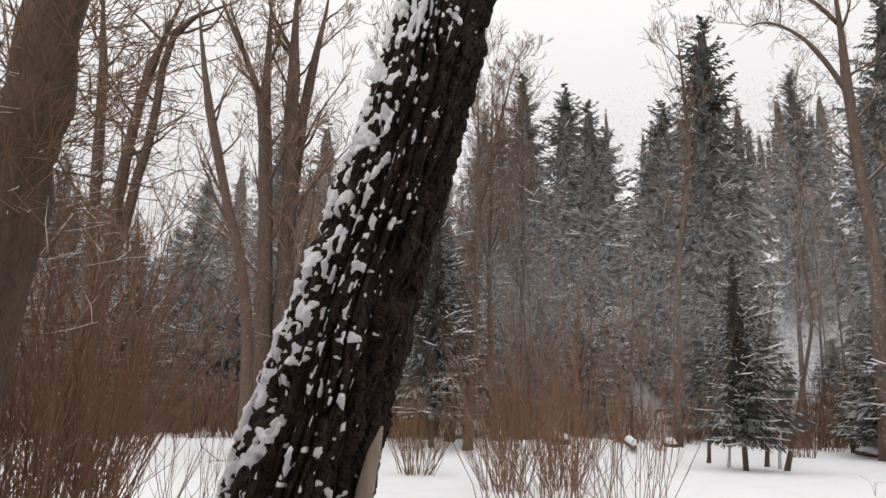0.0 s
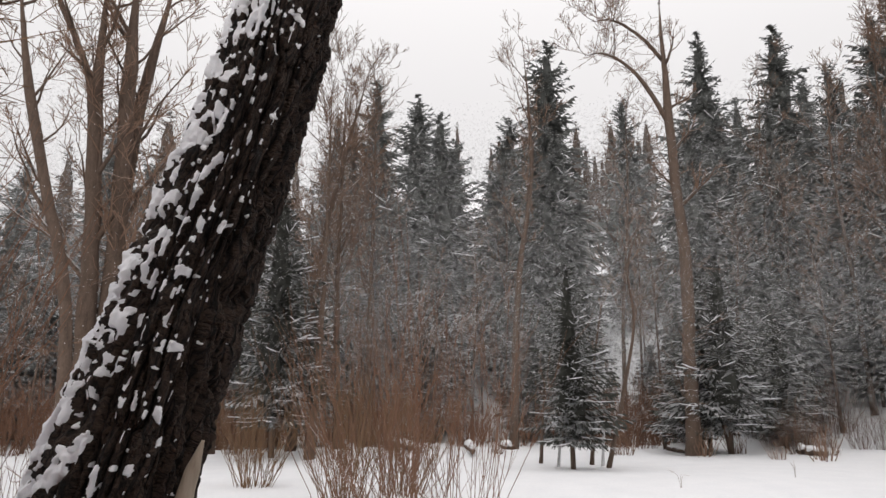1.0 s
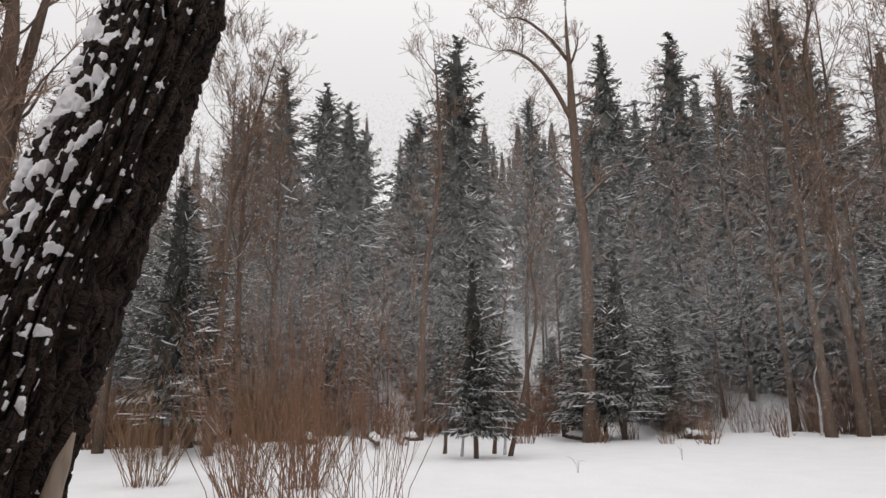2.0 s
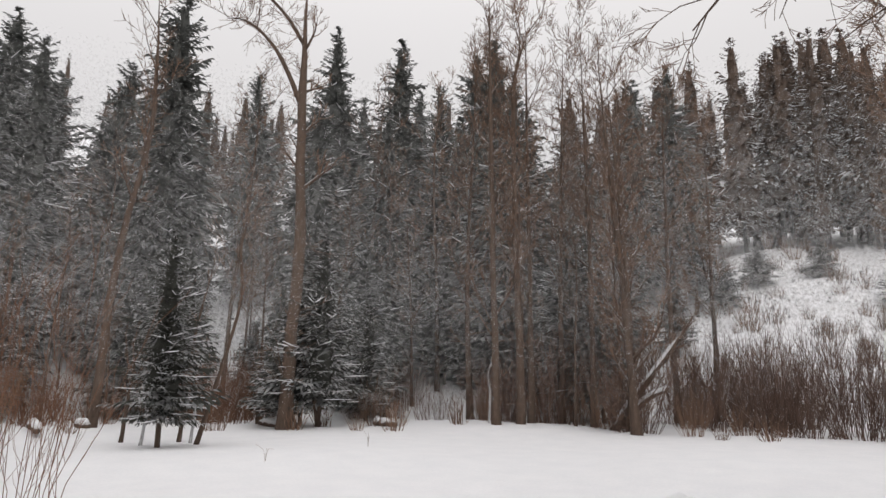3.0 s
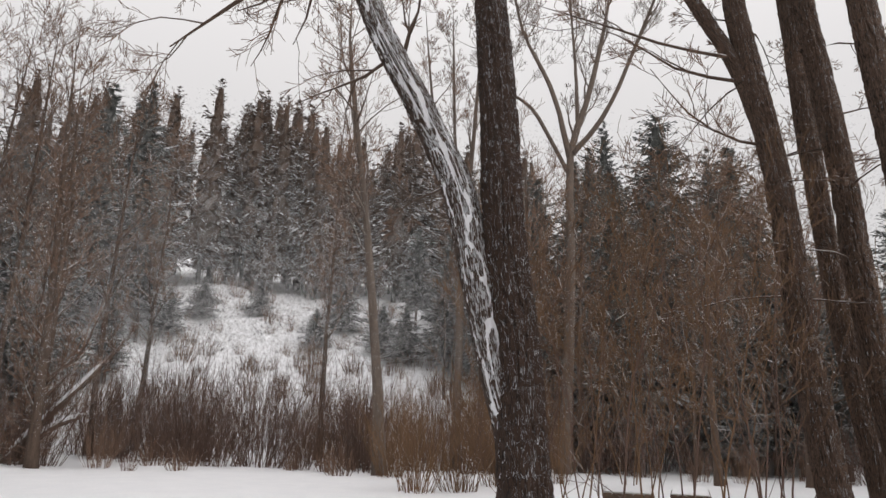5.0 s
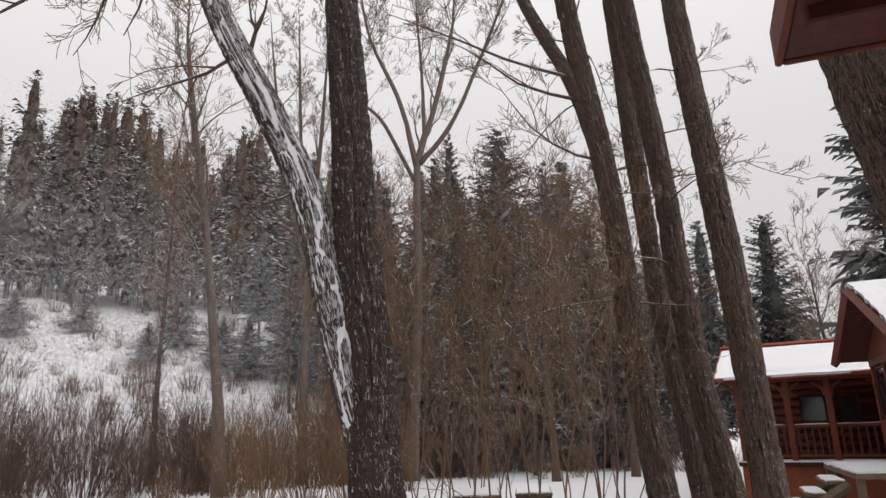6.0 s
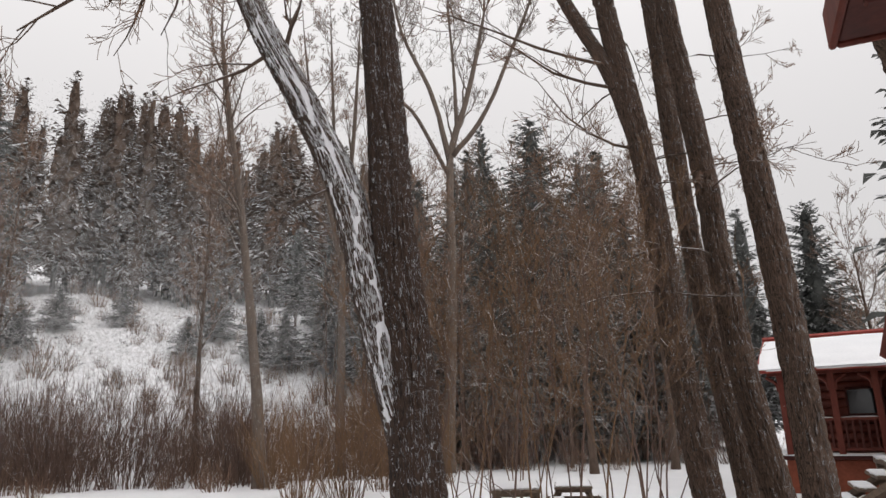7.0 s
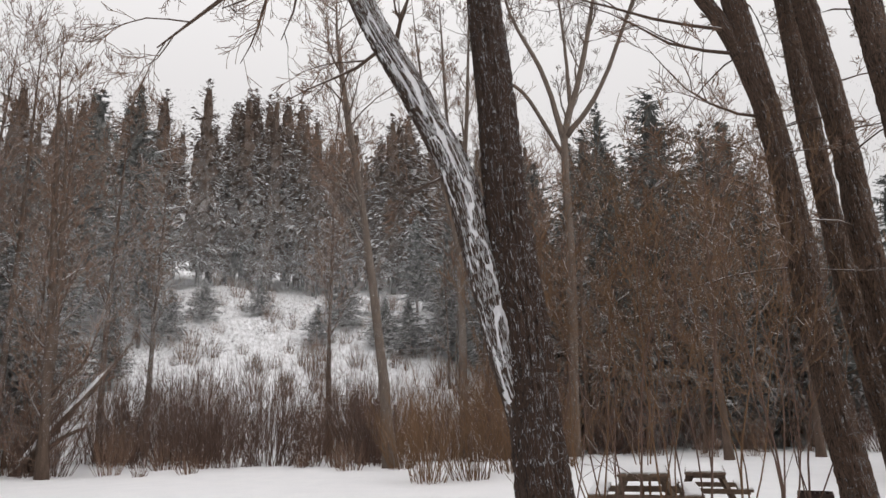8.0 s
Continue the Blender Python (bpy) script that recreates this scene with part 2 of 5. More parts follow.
def height(x, y):
    """The snow's height: a flat meadow, then a wooded hillside to the north and east that dies away to the south."""
    dx, dy = x - EYE_X, y - EYE_Y
    d, az = math.hypot(dx, dy), math.degrees(math.atan2(dx, dy))
    out = smooth01((az + 75) / 45) * (0.45 + 0.55 * smooth01((az + 12) / 22)) * (1 - smooth01((az - 98) / 26))
    bank = smooth01((az - 48) / 12)
    slope_a = 0.45 * max(0, min(d, 150) - 33)
    slope_b = 0.47 * max(0, min(d, 58) - 33) + 0.24 * max(0, min(d, 160) - 58)
    hill = out * (slope_a * (1 - bank) + slope_b * bank)
    calm = 1 - 0.75 * smooth01((az - 88) / 10)
    bumps = noise.noise(Vector((x * 0.16, y * 0.16, 0))) * 0.16 + noise.noise(Vector((x * 0.6, y * 0.6, 3))) * 0.04
    rough = noise.noise(Vector((x * 0.3, y * 0.3, 7))) * 0.8 * smooth01((d - 34) / 8) * out
    edge = 0.13 * (1 - bank) * smooth01((d - 21) / 3) * (1 - smooth01((d - 27) / 5)) * (1 + noise.noise(Vector((x * 0.35, y * 0.35, 5))))
    return hill + calm * bumps * smooth01((d - 1) / 5) + rough + edge * out


class Geo:
    """Collects vertices and faces for one mesh."""

    def __init__(self):
        self.v, self.f = [], []

    def tube(self, pts, radii, sides=3, closed=True):
        base = len(self.v)
        pts = [Vector(p) for p in pts]
        for i, p in enumerate(pts):
            t = (pts[min(i + 1, len(pts) - 1)] - pts[max(i - 1, 0)])
            t = t.normalized() if t.length > 1e-9 else Vector((0, 0, 1))
            a = t.orthogonal().normalized() if abs(t.z) < 0.2 else (Vector((1, 0, 0)) - t * t.x).normalized()
            b = t.cross(a)
            for k in range(sides):
                w = 2 * math.pi * k / sides
                self.v.append(p + (a * math.cos(w) + b * math.sin(w)) * radii[i])
        for i in range(len(pts) - 1):
            for k in range(sides):
                k2 = (k + 1) % sides
                self.f.append((base + i * sides + k, base + i * sides + k2, base + (i + 1) * sides + k2, base + (i + 1) * sides + k))
        if closed:
            self.f.append(tuple(base + k for k in reversed(range(sides))))
            self.f.append(tuple(base + (len(pts) - 1) * sides + k for k in range(sides)))

    def poly(self, *pts):
        base = len(self.v)
        self.v.extend(Vector(p) for p in pts)
        self.f.append(tuple(range(base, base + len(pts))))

    def box(self, m, sx, sy, sz, cut=0.0):
        """A box of that size about m's origin, its edges cut by a small bevel."""
        bm = bmesh.new()
        bmesh.ops.create_cube(bm, size=1, matrix=m @ Matrix.Diagonal((sx, sy, sz, 1)))
        if cut:
            bmesh.ops.bevel(bm, geom=bm.edges[:], offset=cut, segments=1, affect="EDGES")
        base = len(self.v)
        bm.verts.index_update()
        self.v.extend(v.co.copy() for v in bm.verts)
        self.f.extend(tuple(base + v.index for v in f.verts) for f in bm.faces)
        bm.free()

    def mesh(self, name, mat, smooth=False):
        me = bpy.data.meshes.new(name)
        me.from_pydata([tuple(v) for v in self.v], [], self.f)
        me.materials.append(mat)
        if smooth:
            me.polygons.foreach_set("use_smooth", [True] * len(me.polygons))
        me.update()
        return me


def part(name, geo, mat, parent, label="", smooth=False):
    ob = new(name, geo.mesh(name, mat, smooth) if isinstance(geo, Geo) else geo)
    ob.parent = parent
    if label:
        ob["label"] = label
    return ob


def thing(name, at, label, category, group=""):
    ob = new(name)
    ob.empty_display_size = 0.2
    ob.location = at
    return tagged(ob, label, category, group)


def bend(a, b, n, r, wob):
    """A wandering line from a to b in n steps."""
    a, b = Vector(a), Vector(b)
    out = []
    off = Vector((0, 0, 0))
    for i in range(n + 1):
        s = i / n
        if 0 < i:
            off = off + Vector((r.uniform(-1, 1), r.uniform(-1, 1), r.uniform(-1, 1))) * wob
        out.append(a.lerp(b, s) + off * (1 if i else 0))
    return out


def along(pts, s):
    """Point at share s of a line of points, and its direction there."""
    k = min(max(s, 0), 0.9999) * (len(pts) - 1)
    i = int(k)
    return pts[i].lerp(pts[i + 1], k - i), (pts[i + 1] - pts[i]).normalized()


def smooth_line(pts, n):
    """Rounded line through control points."""
    pts = [Vector(p) for p in pts]
    ext = [pts[0] * 2 - pts[1]] + pts + [pts[-1] * 2 - pts[-2]]
    out = []
    for i in range(n + 1):
        k = i / n * (len(pts) - 1)
        j = min(int(k), len(pts) - 2)
        u = k - j
        p0, p1, p2, p3 = ext[j:j + 4]
        out.append(0.5 * ((2 * p1) + (p2 - p0) * u + (2 * p0 - 5 * p1 + 4 * p2 - p3) * u * u + (3 * p1 - p0 - 3 * p2 + p3) * u ** 3))
    return out


def branch_out(r, wood, fine, start, way, length, radius, depth, thin, droop=0.0, slim=0.0035):
    """A limb with side branches and twigs: thick parts into wood, thin ones into fine."""
    n = 5 if depth > 1 else (3 if depth else 2)
    pts, p, w = [Vector(start)], Vector(start), Vector(way).normalized()
    for i in range(n):
        w = (w + Vector((r.uniform(-1, 1), r.uniform(-1, 1), r.uniform(-0.6, 0.9))) * 0.24 + Vector((0, 0, 0.10 - droop))).normalized()
        p = p + w * length / n
        pts.append(p)
    rad = [max(radius * (1 - 0.85 * i / n), slim) for i in range(n + 1)]
    (wood if depth > 1 else fine).tube(pts, rad, 5 if depth > 1 else 3, False)
    if depth <= 0:
        return
    for k in range(thin[depth]):
        s = r.uniform(0.25, 1.0)
        q, t = along(pts, s)
        side = Vector((r.uniform(-1, 1), r.uniform(-1, 1), r.uniform(-0.5, 1.0)))
        side = (side - t * side.dot(t)).normalized()
        branch_out(r, wood, fine, q, t * 0.75 + side * r.uniform(0.5, 1.0), length * r.uniform(0.3, 0.6) * (1.15 - 0.45 * s),
                   max(radius * (1 - 0.8 * s) * 0.6, slim), depth - 1, thin, droop, slim)


def bare_tree(name, axis, r0, r1, limbs, seed, label, low=0.35, reach=3.0, thin=(0, 4, 5, 5), depth=2, bark=None, twig=None, fork=(), up=0.9, droop=0.0, twiggy=0, group="bare cottonwoods", slim=0.008):
    """A leafless broadleaf tree along an axis of points; fork: further stems given the same way; twiggy: shoots low on its trunk."""
    r = random.Random(seed)
    base = Vector(axis[0])
    tree = thing(name, base, label, "tree", group)
    fine = Geo()
    stems = [(axis, r0, r1, limbs)] + list(fork)
    for line, a, b, count in stems:
        pts = [p - base for p in smooth_line(line, 14)]
        pts = [p + Vector((r.uniform(-1, 1), r.uniform(-1, 1), 0)) * a * 0.12 for p in pts]
        g = Geo()
        n = len(pts)
        rad = [(a + (b - a) * i / (n - 1)) * min(1, 0.12 + 0.3 * (n - 1 - i)) * (1 + 0.35 * max(0, 1 - i / 1.5) * (line is axis)) * r.uniform(0.95, 1.05) for i in range(n)]
        g.tube(pts, rad, 9)
        part("trunk" if line is axis else "stem", g, bark or BARK, tree, smooth=True)
        for k in range(count):
            s = low + (1 - low) * (k + r.random()) / count
            q, t = along(pts, s)
            w = r.uniform(0, 2 * math.pi)
            side = Vector((math.cos(w), math.sin(w), r.uniform(0.1, up)))
            limb = Geo()
            branch_out(r, limb, fine, q, side + t * 0.5, reach * r.uniform(0.6, 1.2) * (1.25 - 0.6 * s), (a + (b - a) * s) * r.uniform(0.22, 0.5), depth, thin, droop, slim)
            if limb.v:
                part("limb", limb, bark or BARK, tree, smooth=True)
        for k in range(twiggy):
            q, t = along(pts, r.uniform(0.05, 0.9))
            w = r.uniform(0, 2 * math.pi)
            branch_out(r, fine, fine, q, Vector((math.cos(w), math.sin(w), r.uniform(-0.2, 0.8))), r.uniform(0.4, 1.3), slim * 1.3, 1, (0, 4), 0.1, slim)
    if fine.v:
        tagged(part("brushwood", fine, twig or TWIG, tree), kind="stuff")
    return tree


def conifer(name, h, spread, low, rows, seed, label, mat, per=12, blades=11, group="hillside spruces", bulk=1.0, core=0.4, load=0.0, blunt=0.68):
    """A fir: tapered trunk, whorls of drooping boughs of many small sprays round an inner mass of needles; load: share of boughs that carry snow."""
    r = random.Random(seed)
    tree = thing(name, (0, 0, 0), label, "tree", group)
    g = Geo()
    g.tube([(0, 0, -0.4), (0, 0, h * 0.3), (r.uniform(-.1, .1), r.uniform(-.1, .1), h * 0.7), (0, 0, h)], [h * 0.009 + 0.03, h * 0.007 + .02, h * 0.004, 0.01], 6)
    part("trunk", g, BARK, tree, smooth=True)
    c, laid = Geo(), Geo()
    lump = [r.uniform(0.7, 1.2) for _ in range(12)]

    def crown_reach(s):
        return spread * (1 - s) ** blunt * (0.55 + 0.45 * min(1, (s + 0.04) / 0.16)) + 0.15

    if core:
        n, base = 9, len(c.v)
        for i in range(15):
            s = 0.02 + 0.93 * i / 14
            for k in range(n):
                w = 2 * math.pi * (k + 0.5 * (i % 2)) / n
                rr = crown_reach(s) * core * (r.uniform(0.4, 1.3) if 0 < i else 0.2) * (1 - 0.35 * s)
                c.v.append(Vector((math.cos(w) * rr, math.sin(w) * rr, h * (low + (0.985 - low) * s) - rr * 0.25 + r.uniform(-0.2, 0.2))))
        for i in range(14):
            for k in range(n):
                a, b = base + i * n + k, base + i * n + (k + 1) % n
                c.f += [(a, b, b + n), (a, b + n, a + n)]
    for k in range(rows):
        s = k / (rows - 1)
        z = h * (low + (0.985 - low) * s)
        reach = crown_reach(s) * r.uniform(0.72, 1.15)
        for j in range(max(4, round(per * (1 - 0.5 * s)))):
            w = r.uniform(0, 2 * math.pi)
            length = reach * r.uniform(0.72, 1.08) * lump[int(w / 2 / math.pi * 11.99)]
            rise = 0.3 * s - r.uniform(0.12, 0.42) * (1 - s)
            out = Vector((math.cos(w), math.sin(w), rise)).normalized()
            side = Vector((-math.sin(w), math.cos(w), 0))
            root = Vector((0, 0, z + r.uniform(-0.5, 0.5) * h / rows))
            wide = max(length * 0.23, 0.14) * bulk
            # sprays along the bough, each a tapered leaf-shaped blade
            for i in range(blades):
                u = (i + 0.6) / blades
                p = root + out * length * u + Vector((0, 0, 0.14 * length * u * u))
                e = 1 if i % 2 else -1
                tip = p + (out * r.uniform(0.5, 1.0) + side * e * r.uniform(0.3, 1.0) * (1.2 - u * 0.7) + Vector((0, 0, r.uniform(-0.75, 0.1)))) * wide * (1.9 - 1.0 * u)
                q = p + (out * 0.5 + Vector((0, 0, r.uniform(-0.2, 0.25)))) * wide * 0.75
                c.poly(p - out * wide * 0.45, tip, q)
            # a ragged roll of snow on the outer part of the bough and on some of its side sprays
            if r.random() < load * (1.15 - 0.6 * s):
                for e in (0, r.choice((-1, 1))):
                    u0, u1 = r.uniform(0.45, 0.7), r.uniform(0.85, 1.1)
                    line = []
                    for u in (u0, (u0 + u1) / 2, u1):
                        line.append(root + out * length * u + side * e * length * 0.35 * (u - u0) / (u1 - u0) + Vector((0, 0, 0.14 * length * u * u + wide * 0.1)))
                    fat = min(0.035, 0.012 + 0.01 * length) * r.uniform(0.6, 1.2) * (h / 10) ** 0.5
                    laid.tube(line, [fat * 0.4, fat, fat * 0.5], 4)
    part("crown", c, mat, tree)
    if laid.v:
        tagged(part("bough_snow", laid, SNOW_CLUMP, tree, "snow lying along the boughs"), kind="stuff")
    return tree


def shrub(name, h, spread, stems, seed, label, mat, twigs=4, group="willow thicket", thick=0.011):
    """A many-stemmed leafless bush."""
    r = random.Random(seed)
    bush = thing(name, (0, 0, 0), label, "shrub", group)
    g, fine = Geo(), Geo()
    for k in range(stems):
        w, rr = r.uniform(0, 2 * math.pi), spread * math.sqrt(r.random())
        x, y = math.cos(w) * rr, math.sin(w) * rr
        lean = r.uniform(-0.3, 0.75)
        hh = h * r.uniform(0.55, 1.1) * (1 - 0.25 * rr / spread)
        top = Vector((x + math.cos(w) * lean * hh * 0.7, y + math.sin(w) * lean * hh * 0.7, hh))
        pts = bend((x * 0.6, y * 0.6, -0.15), top, 4, r, 0.038 * h)
        g.tube(pts, [thick * (1 - 0.7 * i / 4) for i in range(5)], 3, False)
        for j in range(twigs):
            q, t = along(pts, r.uniform(0.2, 1.0))
            side = Vector((r.uniform(-1, 1), r.uniform(-1, 1), r.uniform(0.2, 1)))
            a = q + (t + side * 0.9).normalized() * hh * r.uniform(0.08, 0.24)
            fine.tube([q, a, a + (t + Vector((0, 0, 0.4)) + side * 0.3).normalized() * hh * r.uniform(0.06, 0.16)], [thick * 0.5, thick * 0.4, thick * 0.22], 3, False)
    tagged(part("cane_growth", g, mat, bush), kind="stuff")
    tagged(part("brushwood", fine, mat, bush), kind="stuff")
    return bush


def stand(x, y, turn=0.0, size=1.0, tall=1.0):
    """Pose that plants a thing on the snow."""
    return Matrix.Translation((x, y, height(x, y))) @ Matrix.Rotation(turn, 4, "Z") @ Matrix.Diagonal((size, size, size * tall, 1))


# ---- the ground: one sheet of snow out to the horizon ----
def build_ground():
    g = Geo()
    rings = [0.0] + [1.2 * 1.045 ** k for k in range(150)]
    rings = [d for d in rings if d < 900] + [1500, 3000]
    n = 260
    g.v.append(Vector((EYE_X, EYE_Y, 0)))
    for d in rings[1:]:
        for k in range(n):
            x, y = spot(k * 360 / n, d)
            g.v.append(Vector((x, y, height(x, y))))
    for k in range(n):
        g.f.append((0, 1 + (k + 1) % n, 1 + k))
    for i in range(len(rings) - 2):
        for k in range(n):
            a, b = 1 + i * n + k, 1 + i * n + (k + 1) % n
            g.f.append((a, b, b + n, a + n))
    tagged(new("ground", g.mesh("ground", SNOW, True)), "deep soft white snow over meadow and hillside", "snow", kind="structure")


build_ground()

# ---- the hillside forest ----
SKYLINE_AZ = (-60, -31, -25, -17, -10, 3, 12, 15, 18, 30, 44, 50, 62, 72, 85, 95, 103, 112, 118, 124, 132)
SKYLINE_EL = (17, 16, 15, 17, 20, 22, 21, 16, 22, 23, 23.5, 24, 23.5, 25.5, 24, 22.5, 22, 21, 17, 12, 7)


def skyline(az):
    return float(np.interp(az, SKYLINE_AZ, SKYLINE_EL))


FIRS = [conifer("spruce_tree", 16, 2.7, 0.06, 36, 3, "tall dark spruce lightly dusted with snow on the slope", NEEDLES, per=18, blades=13, bulk=0.95, load=0.13, blunt=0.55),
        conifer("spruce_tree", 16, 2.3, 0.1, 36, 4, "narrow dark spruce dusted with snow on the slope", NEEDLES, per=17, blades=13, bulk=0.95, load=0.1, blunt=0.58),
        conifer("spruce_tree", 16, 3.0, 0.14, 32, 5, "broad dark fir dusted with snow on the slope", NEEDLES, per=18, blades=13, bulk=0.95, load=0.16, blunt=0.5),
        conifer("spruce_tree", 16, 2.4, 0.22, 32, 6, "ragged dark fir with a bare lower trunk", NEEDLES, per=16, blades=13, bulk=0.95, load=0.07, blunt=0.5)]
# lanes kept free of firs so that snow shows from the camera: bearing, half width, lowest and highest open elevation
VIEW_LANES = ((15.4, 0.8, 12.6, 17.5), (27.0, 0.3, 5, 14), (31.6, 0.3, 12, 16))


FAR_FIRS = []
fir_used = [False] * len(FIRS)


def blocks_view_lane(x, y, h, wide):
    """Whether a fir here would stand in one of the lanes seen from the camera."""
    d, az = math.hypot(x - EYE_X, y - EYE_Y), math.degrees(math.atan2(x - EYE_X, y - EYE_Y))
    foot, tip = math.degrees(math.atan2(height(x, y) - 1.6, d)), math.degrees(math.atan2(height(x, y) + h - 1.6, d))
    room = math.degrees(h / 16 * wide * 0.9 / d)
    return any(abs(az - a) < half + room and tip > lo + 1 and foot < hi - 1 for a, half, lo, hi in VIEW_LANES)


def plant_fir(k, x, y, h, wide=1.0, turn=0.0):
    if blocks_view_lane(x, y, h, wide):
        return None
    if math.hypot(x, y) > 57:
        FAR_FIRS.append((x, y, h, wide, turn))
        return None
    k, wide = k % len(FIRS), wide * 1.15
    m = Matrix.Translation((x, y, height(x, y))) @ Matrix.Rotation(turn, 4, "Z") @ Matrix.Diagonal((h / 16 * wide, h / 16 * wide, h / 16, 1))
    if fir_used[k]:
        return copy_thing(FIRS[k], m)
    fir_used[k] = True
    FIRS[k].matrix_basis = m
    return FIRS[k]


# trees that break the skyline: bearing, elevation of the tip, distance, kind, width
for az, el, d, k, wide in ((3.2, 23.8, 52, 0, 0.9), (6.6, 25.6, 46, 0, 1.0), (10.6, 23.6, 44, 1, 1.05), (14, 23.7, 85, 1, 0.6), (15.4, 20, 90, 1, 0.7),
                           (18.5, 24.1, 42, 2, 0.8), (22, 29.8, 38, 3, 0.85), (25.6, 26.8, 48, 1, 0.9), (28.5, 24.5, 52, 2, 0.8)):
    x, y = spot(az, d)
    plant_fir(k, x, y, d * math.tan(radians(el)) + 1.6 - height(x, y), wide, az)
for az, el, d, k, wide in ((35, 27.4, 46, 0, 0.85), (37.6, 23.8, 56, 1, 0.8), (40.8, 26.7, 42, 0, 1.05), (44.3, 24.6, 46, 2, 0.75), (49.3, 27, 44, 0, 1.1),
                           (61.2, 24.7, 48, 1, 1), (64, 24.2, 52, 0, 0.9), (65.9, 25.3, 60, 1, 1), (69.3, 26.6, 58, 2, 1.0), (72.6, 26.1, 60, 3, 1.0), (75, 26.2, 60, 1, 0.9)):
    x, y = spot(az, d)
    plant_fir(k, x, y, d * math.tan(radians(el)) + 1.6 - height(x, y), wide, az)
for az, el, d, k, wide in ((76.9, 24, 64, 0, 0.8), (84.8, 23.9, 66, 2, 0.7), (103.3, 23.5, 44, 0, 0.8), (107.8, 24.7, 42, 2, 1.05), (113.2, 22.1, 44, 1, 1.2), (-17.6, 18.8, 58, 0, 1),
                           (-10.7, 22.7, 60, 0, 1.2), (-30.6, 17.4, 45, 1, 1.1), (123.8, 16.2, 40, 1, 1), (128.5, 15.6, 42, 2, 0.9), (131.1, 7.9, 75, 1, 1), (133.2, 10.5, 48, 1, 0.9), (137.4, 20.8, 27, 3, 1.0)):
    x, y = spot(az, d)
    plant_fir(k, x, y, d * math.tan(radians(el)) + 1.6 - height(x, y), wide, az)
count = 0
while count < 200:
    az = rnd.uniform(-48, 121)
    d = 36 + 48 * rnd.random() ** 1.3
    x, y = spot(az, d)
    if 58 < az < 92 and d < 57 or rnd.random() < 0.35 and 12 < az < 17:
        continue
    tip = skyline(az) - 12.5 * rnd.random() ** 1.3
    h = d * math.tan(radians(tip)) + 1.6 - height(x, y)
    if 5.5 < h < 22:
        plant_fir(rnd.randrange(4), x, y, h, rnd.uniform(0.75, 1.15), rnd.uniform(0, 6.28))
        count += 1
count = 0
while count < 40:
    az, d = rnd.uniform(56, 96), rnd.uniform(58, 78)
    x, y = spot(az, d)
    h = d * math.tan(radians(skyline(az) - 8 * rnd.random() ** 1.2)) + 1.6 - height(x, y)
    plant_fir(rnd.randrange(4), x, y, max(5, h), rnd.uniform(0.75, 1.1), rnd.uniform(0, 6.28))
    count += 1
count = 0
while count < 26:
    az, d = rnd.uniform(93, 121), rnd.uniform(30, 44)
    x, y = spot(az, d)
    h = d * math.tan(radians(skyline(az) - 9 * rnd.random())) + 1.6 - height(x, y)
    plant_fir(rnd.randrange(3), x, y, max(4, h), rnd.uniform(0.8, 1.15), rnd.uniform(0, 6.28))
    count += 1
for k in range(22):
    az, d = rnd.uniform(60, 96), rnd.uniform(56.5, 64)
    plant_fir(k, *spot(az, d), rnd.uniform(4, 8.5), rnd.uniform(1.0, 1.4), k)
for k in range(30):
    az, d = rnd.uniform(-20, 118), rnd.uniform(72, 95)
    x, y = spot(az, d)
    plant_fir(k, x, y, max(8, d * math.tan(radians(skyline(az) - rnd.uniform(1, 5))) + 1.6 - height(x, y)), rnd.uniform(0.9, 1.3), k)
for k in range(20):
    az = rnd.choice((rnd.uniform(54, 66), rnd.uniform(87, 97)))
    plant_fir(k, *spot(az, rnd.uniform(38, 54)), rnd.uniform(4, 8.5), rnd.uniform(0.9, 1.2), k)
# small firs at the foot of the slope and on the open bank
count = 0
while count < 46:
    az, d = rnd.uniform(-42, 120), rnd.uniform(30, 44)
    if 58 < az < 92:
        if rnd.random() < 0.75:
            continue
        d = rnd.uniform(44, 56)
    x, y = spot(az, d)
    plant_fir(rnd.choice((0, 1, 2)), x, y, rnd.uniform(1.6, 3.0) if 58 < az < 92 else rnd.uniform(3.5, 9), rnd.uniform(1.0, 1.4), rnd.uniform(0, 6.28))
    count += 1
for az, d, h in ((69.9, 50, 2.8), (74.3, 53, 2.6), (67.5, 47, 3.0), (79, 47, 2.4), (81, 50, 4.0), (84.5, 46, 3.2), (86.5, 44, 3.6)):
    plant_fir(0, *spot(az, d), h, 2.0, az)

# the upper wood behind the open view lanes, and the dark wood behind the leaning cottonwoods
for k in range(26):
    az, d = 17 + 0.75 * k, rnd.uniform(72, 90)
    x, y = spot(az, d)
    plant_fir(k, x, y, max(6, d * math.tan(radians(rnd.uniform(20, 23.5))) + 1.6 - height(x, y)), rnd.uniform(0.8, 1.2), k)
for k in range(24):
    az, d = rnd.uniform(-42, -2), rnd.uniform(36, 54)
    x, y = spot(az, d)
    plant_fir(k, x, y, max(4, d * math.tan(radians(rnd.uniform(8, 15))) + 1.6 - height(x, y)), rnd.uniform(0.9, 1.3), k)
# undergrowth of young firs between the trunks at the foot of the slope
count = 0
while count < 95:
    az, d = rnd.uniform(-30, 58), rnd.uniform(31, 50)
    x, y = spot(az, d)
    if plant_fir(rnd.choice((0, 2, 3)), x, y, rnd.uniform(2.8, 7.5), rnd.uniform(1.0, 1.5), rnd.uniform(0, 6.28)):
        count += 1

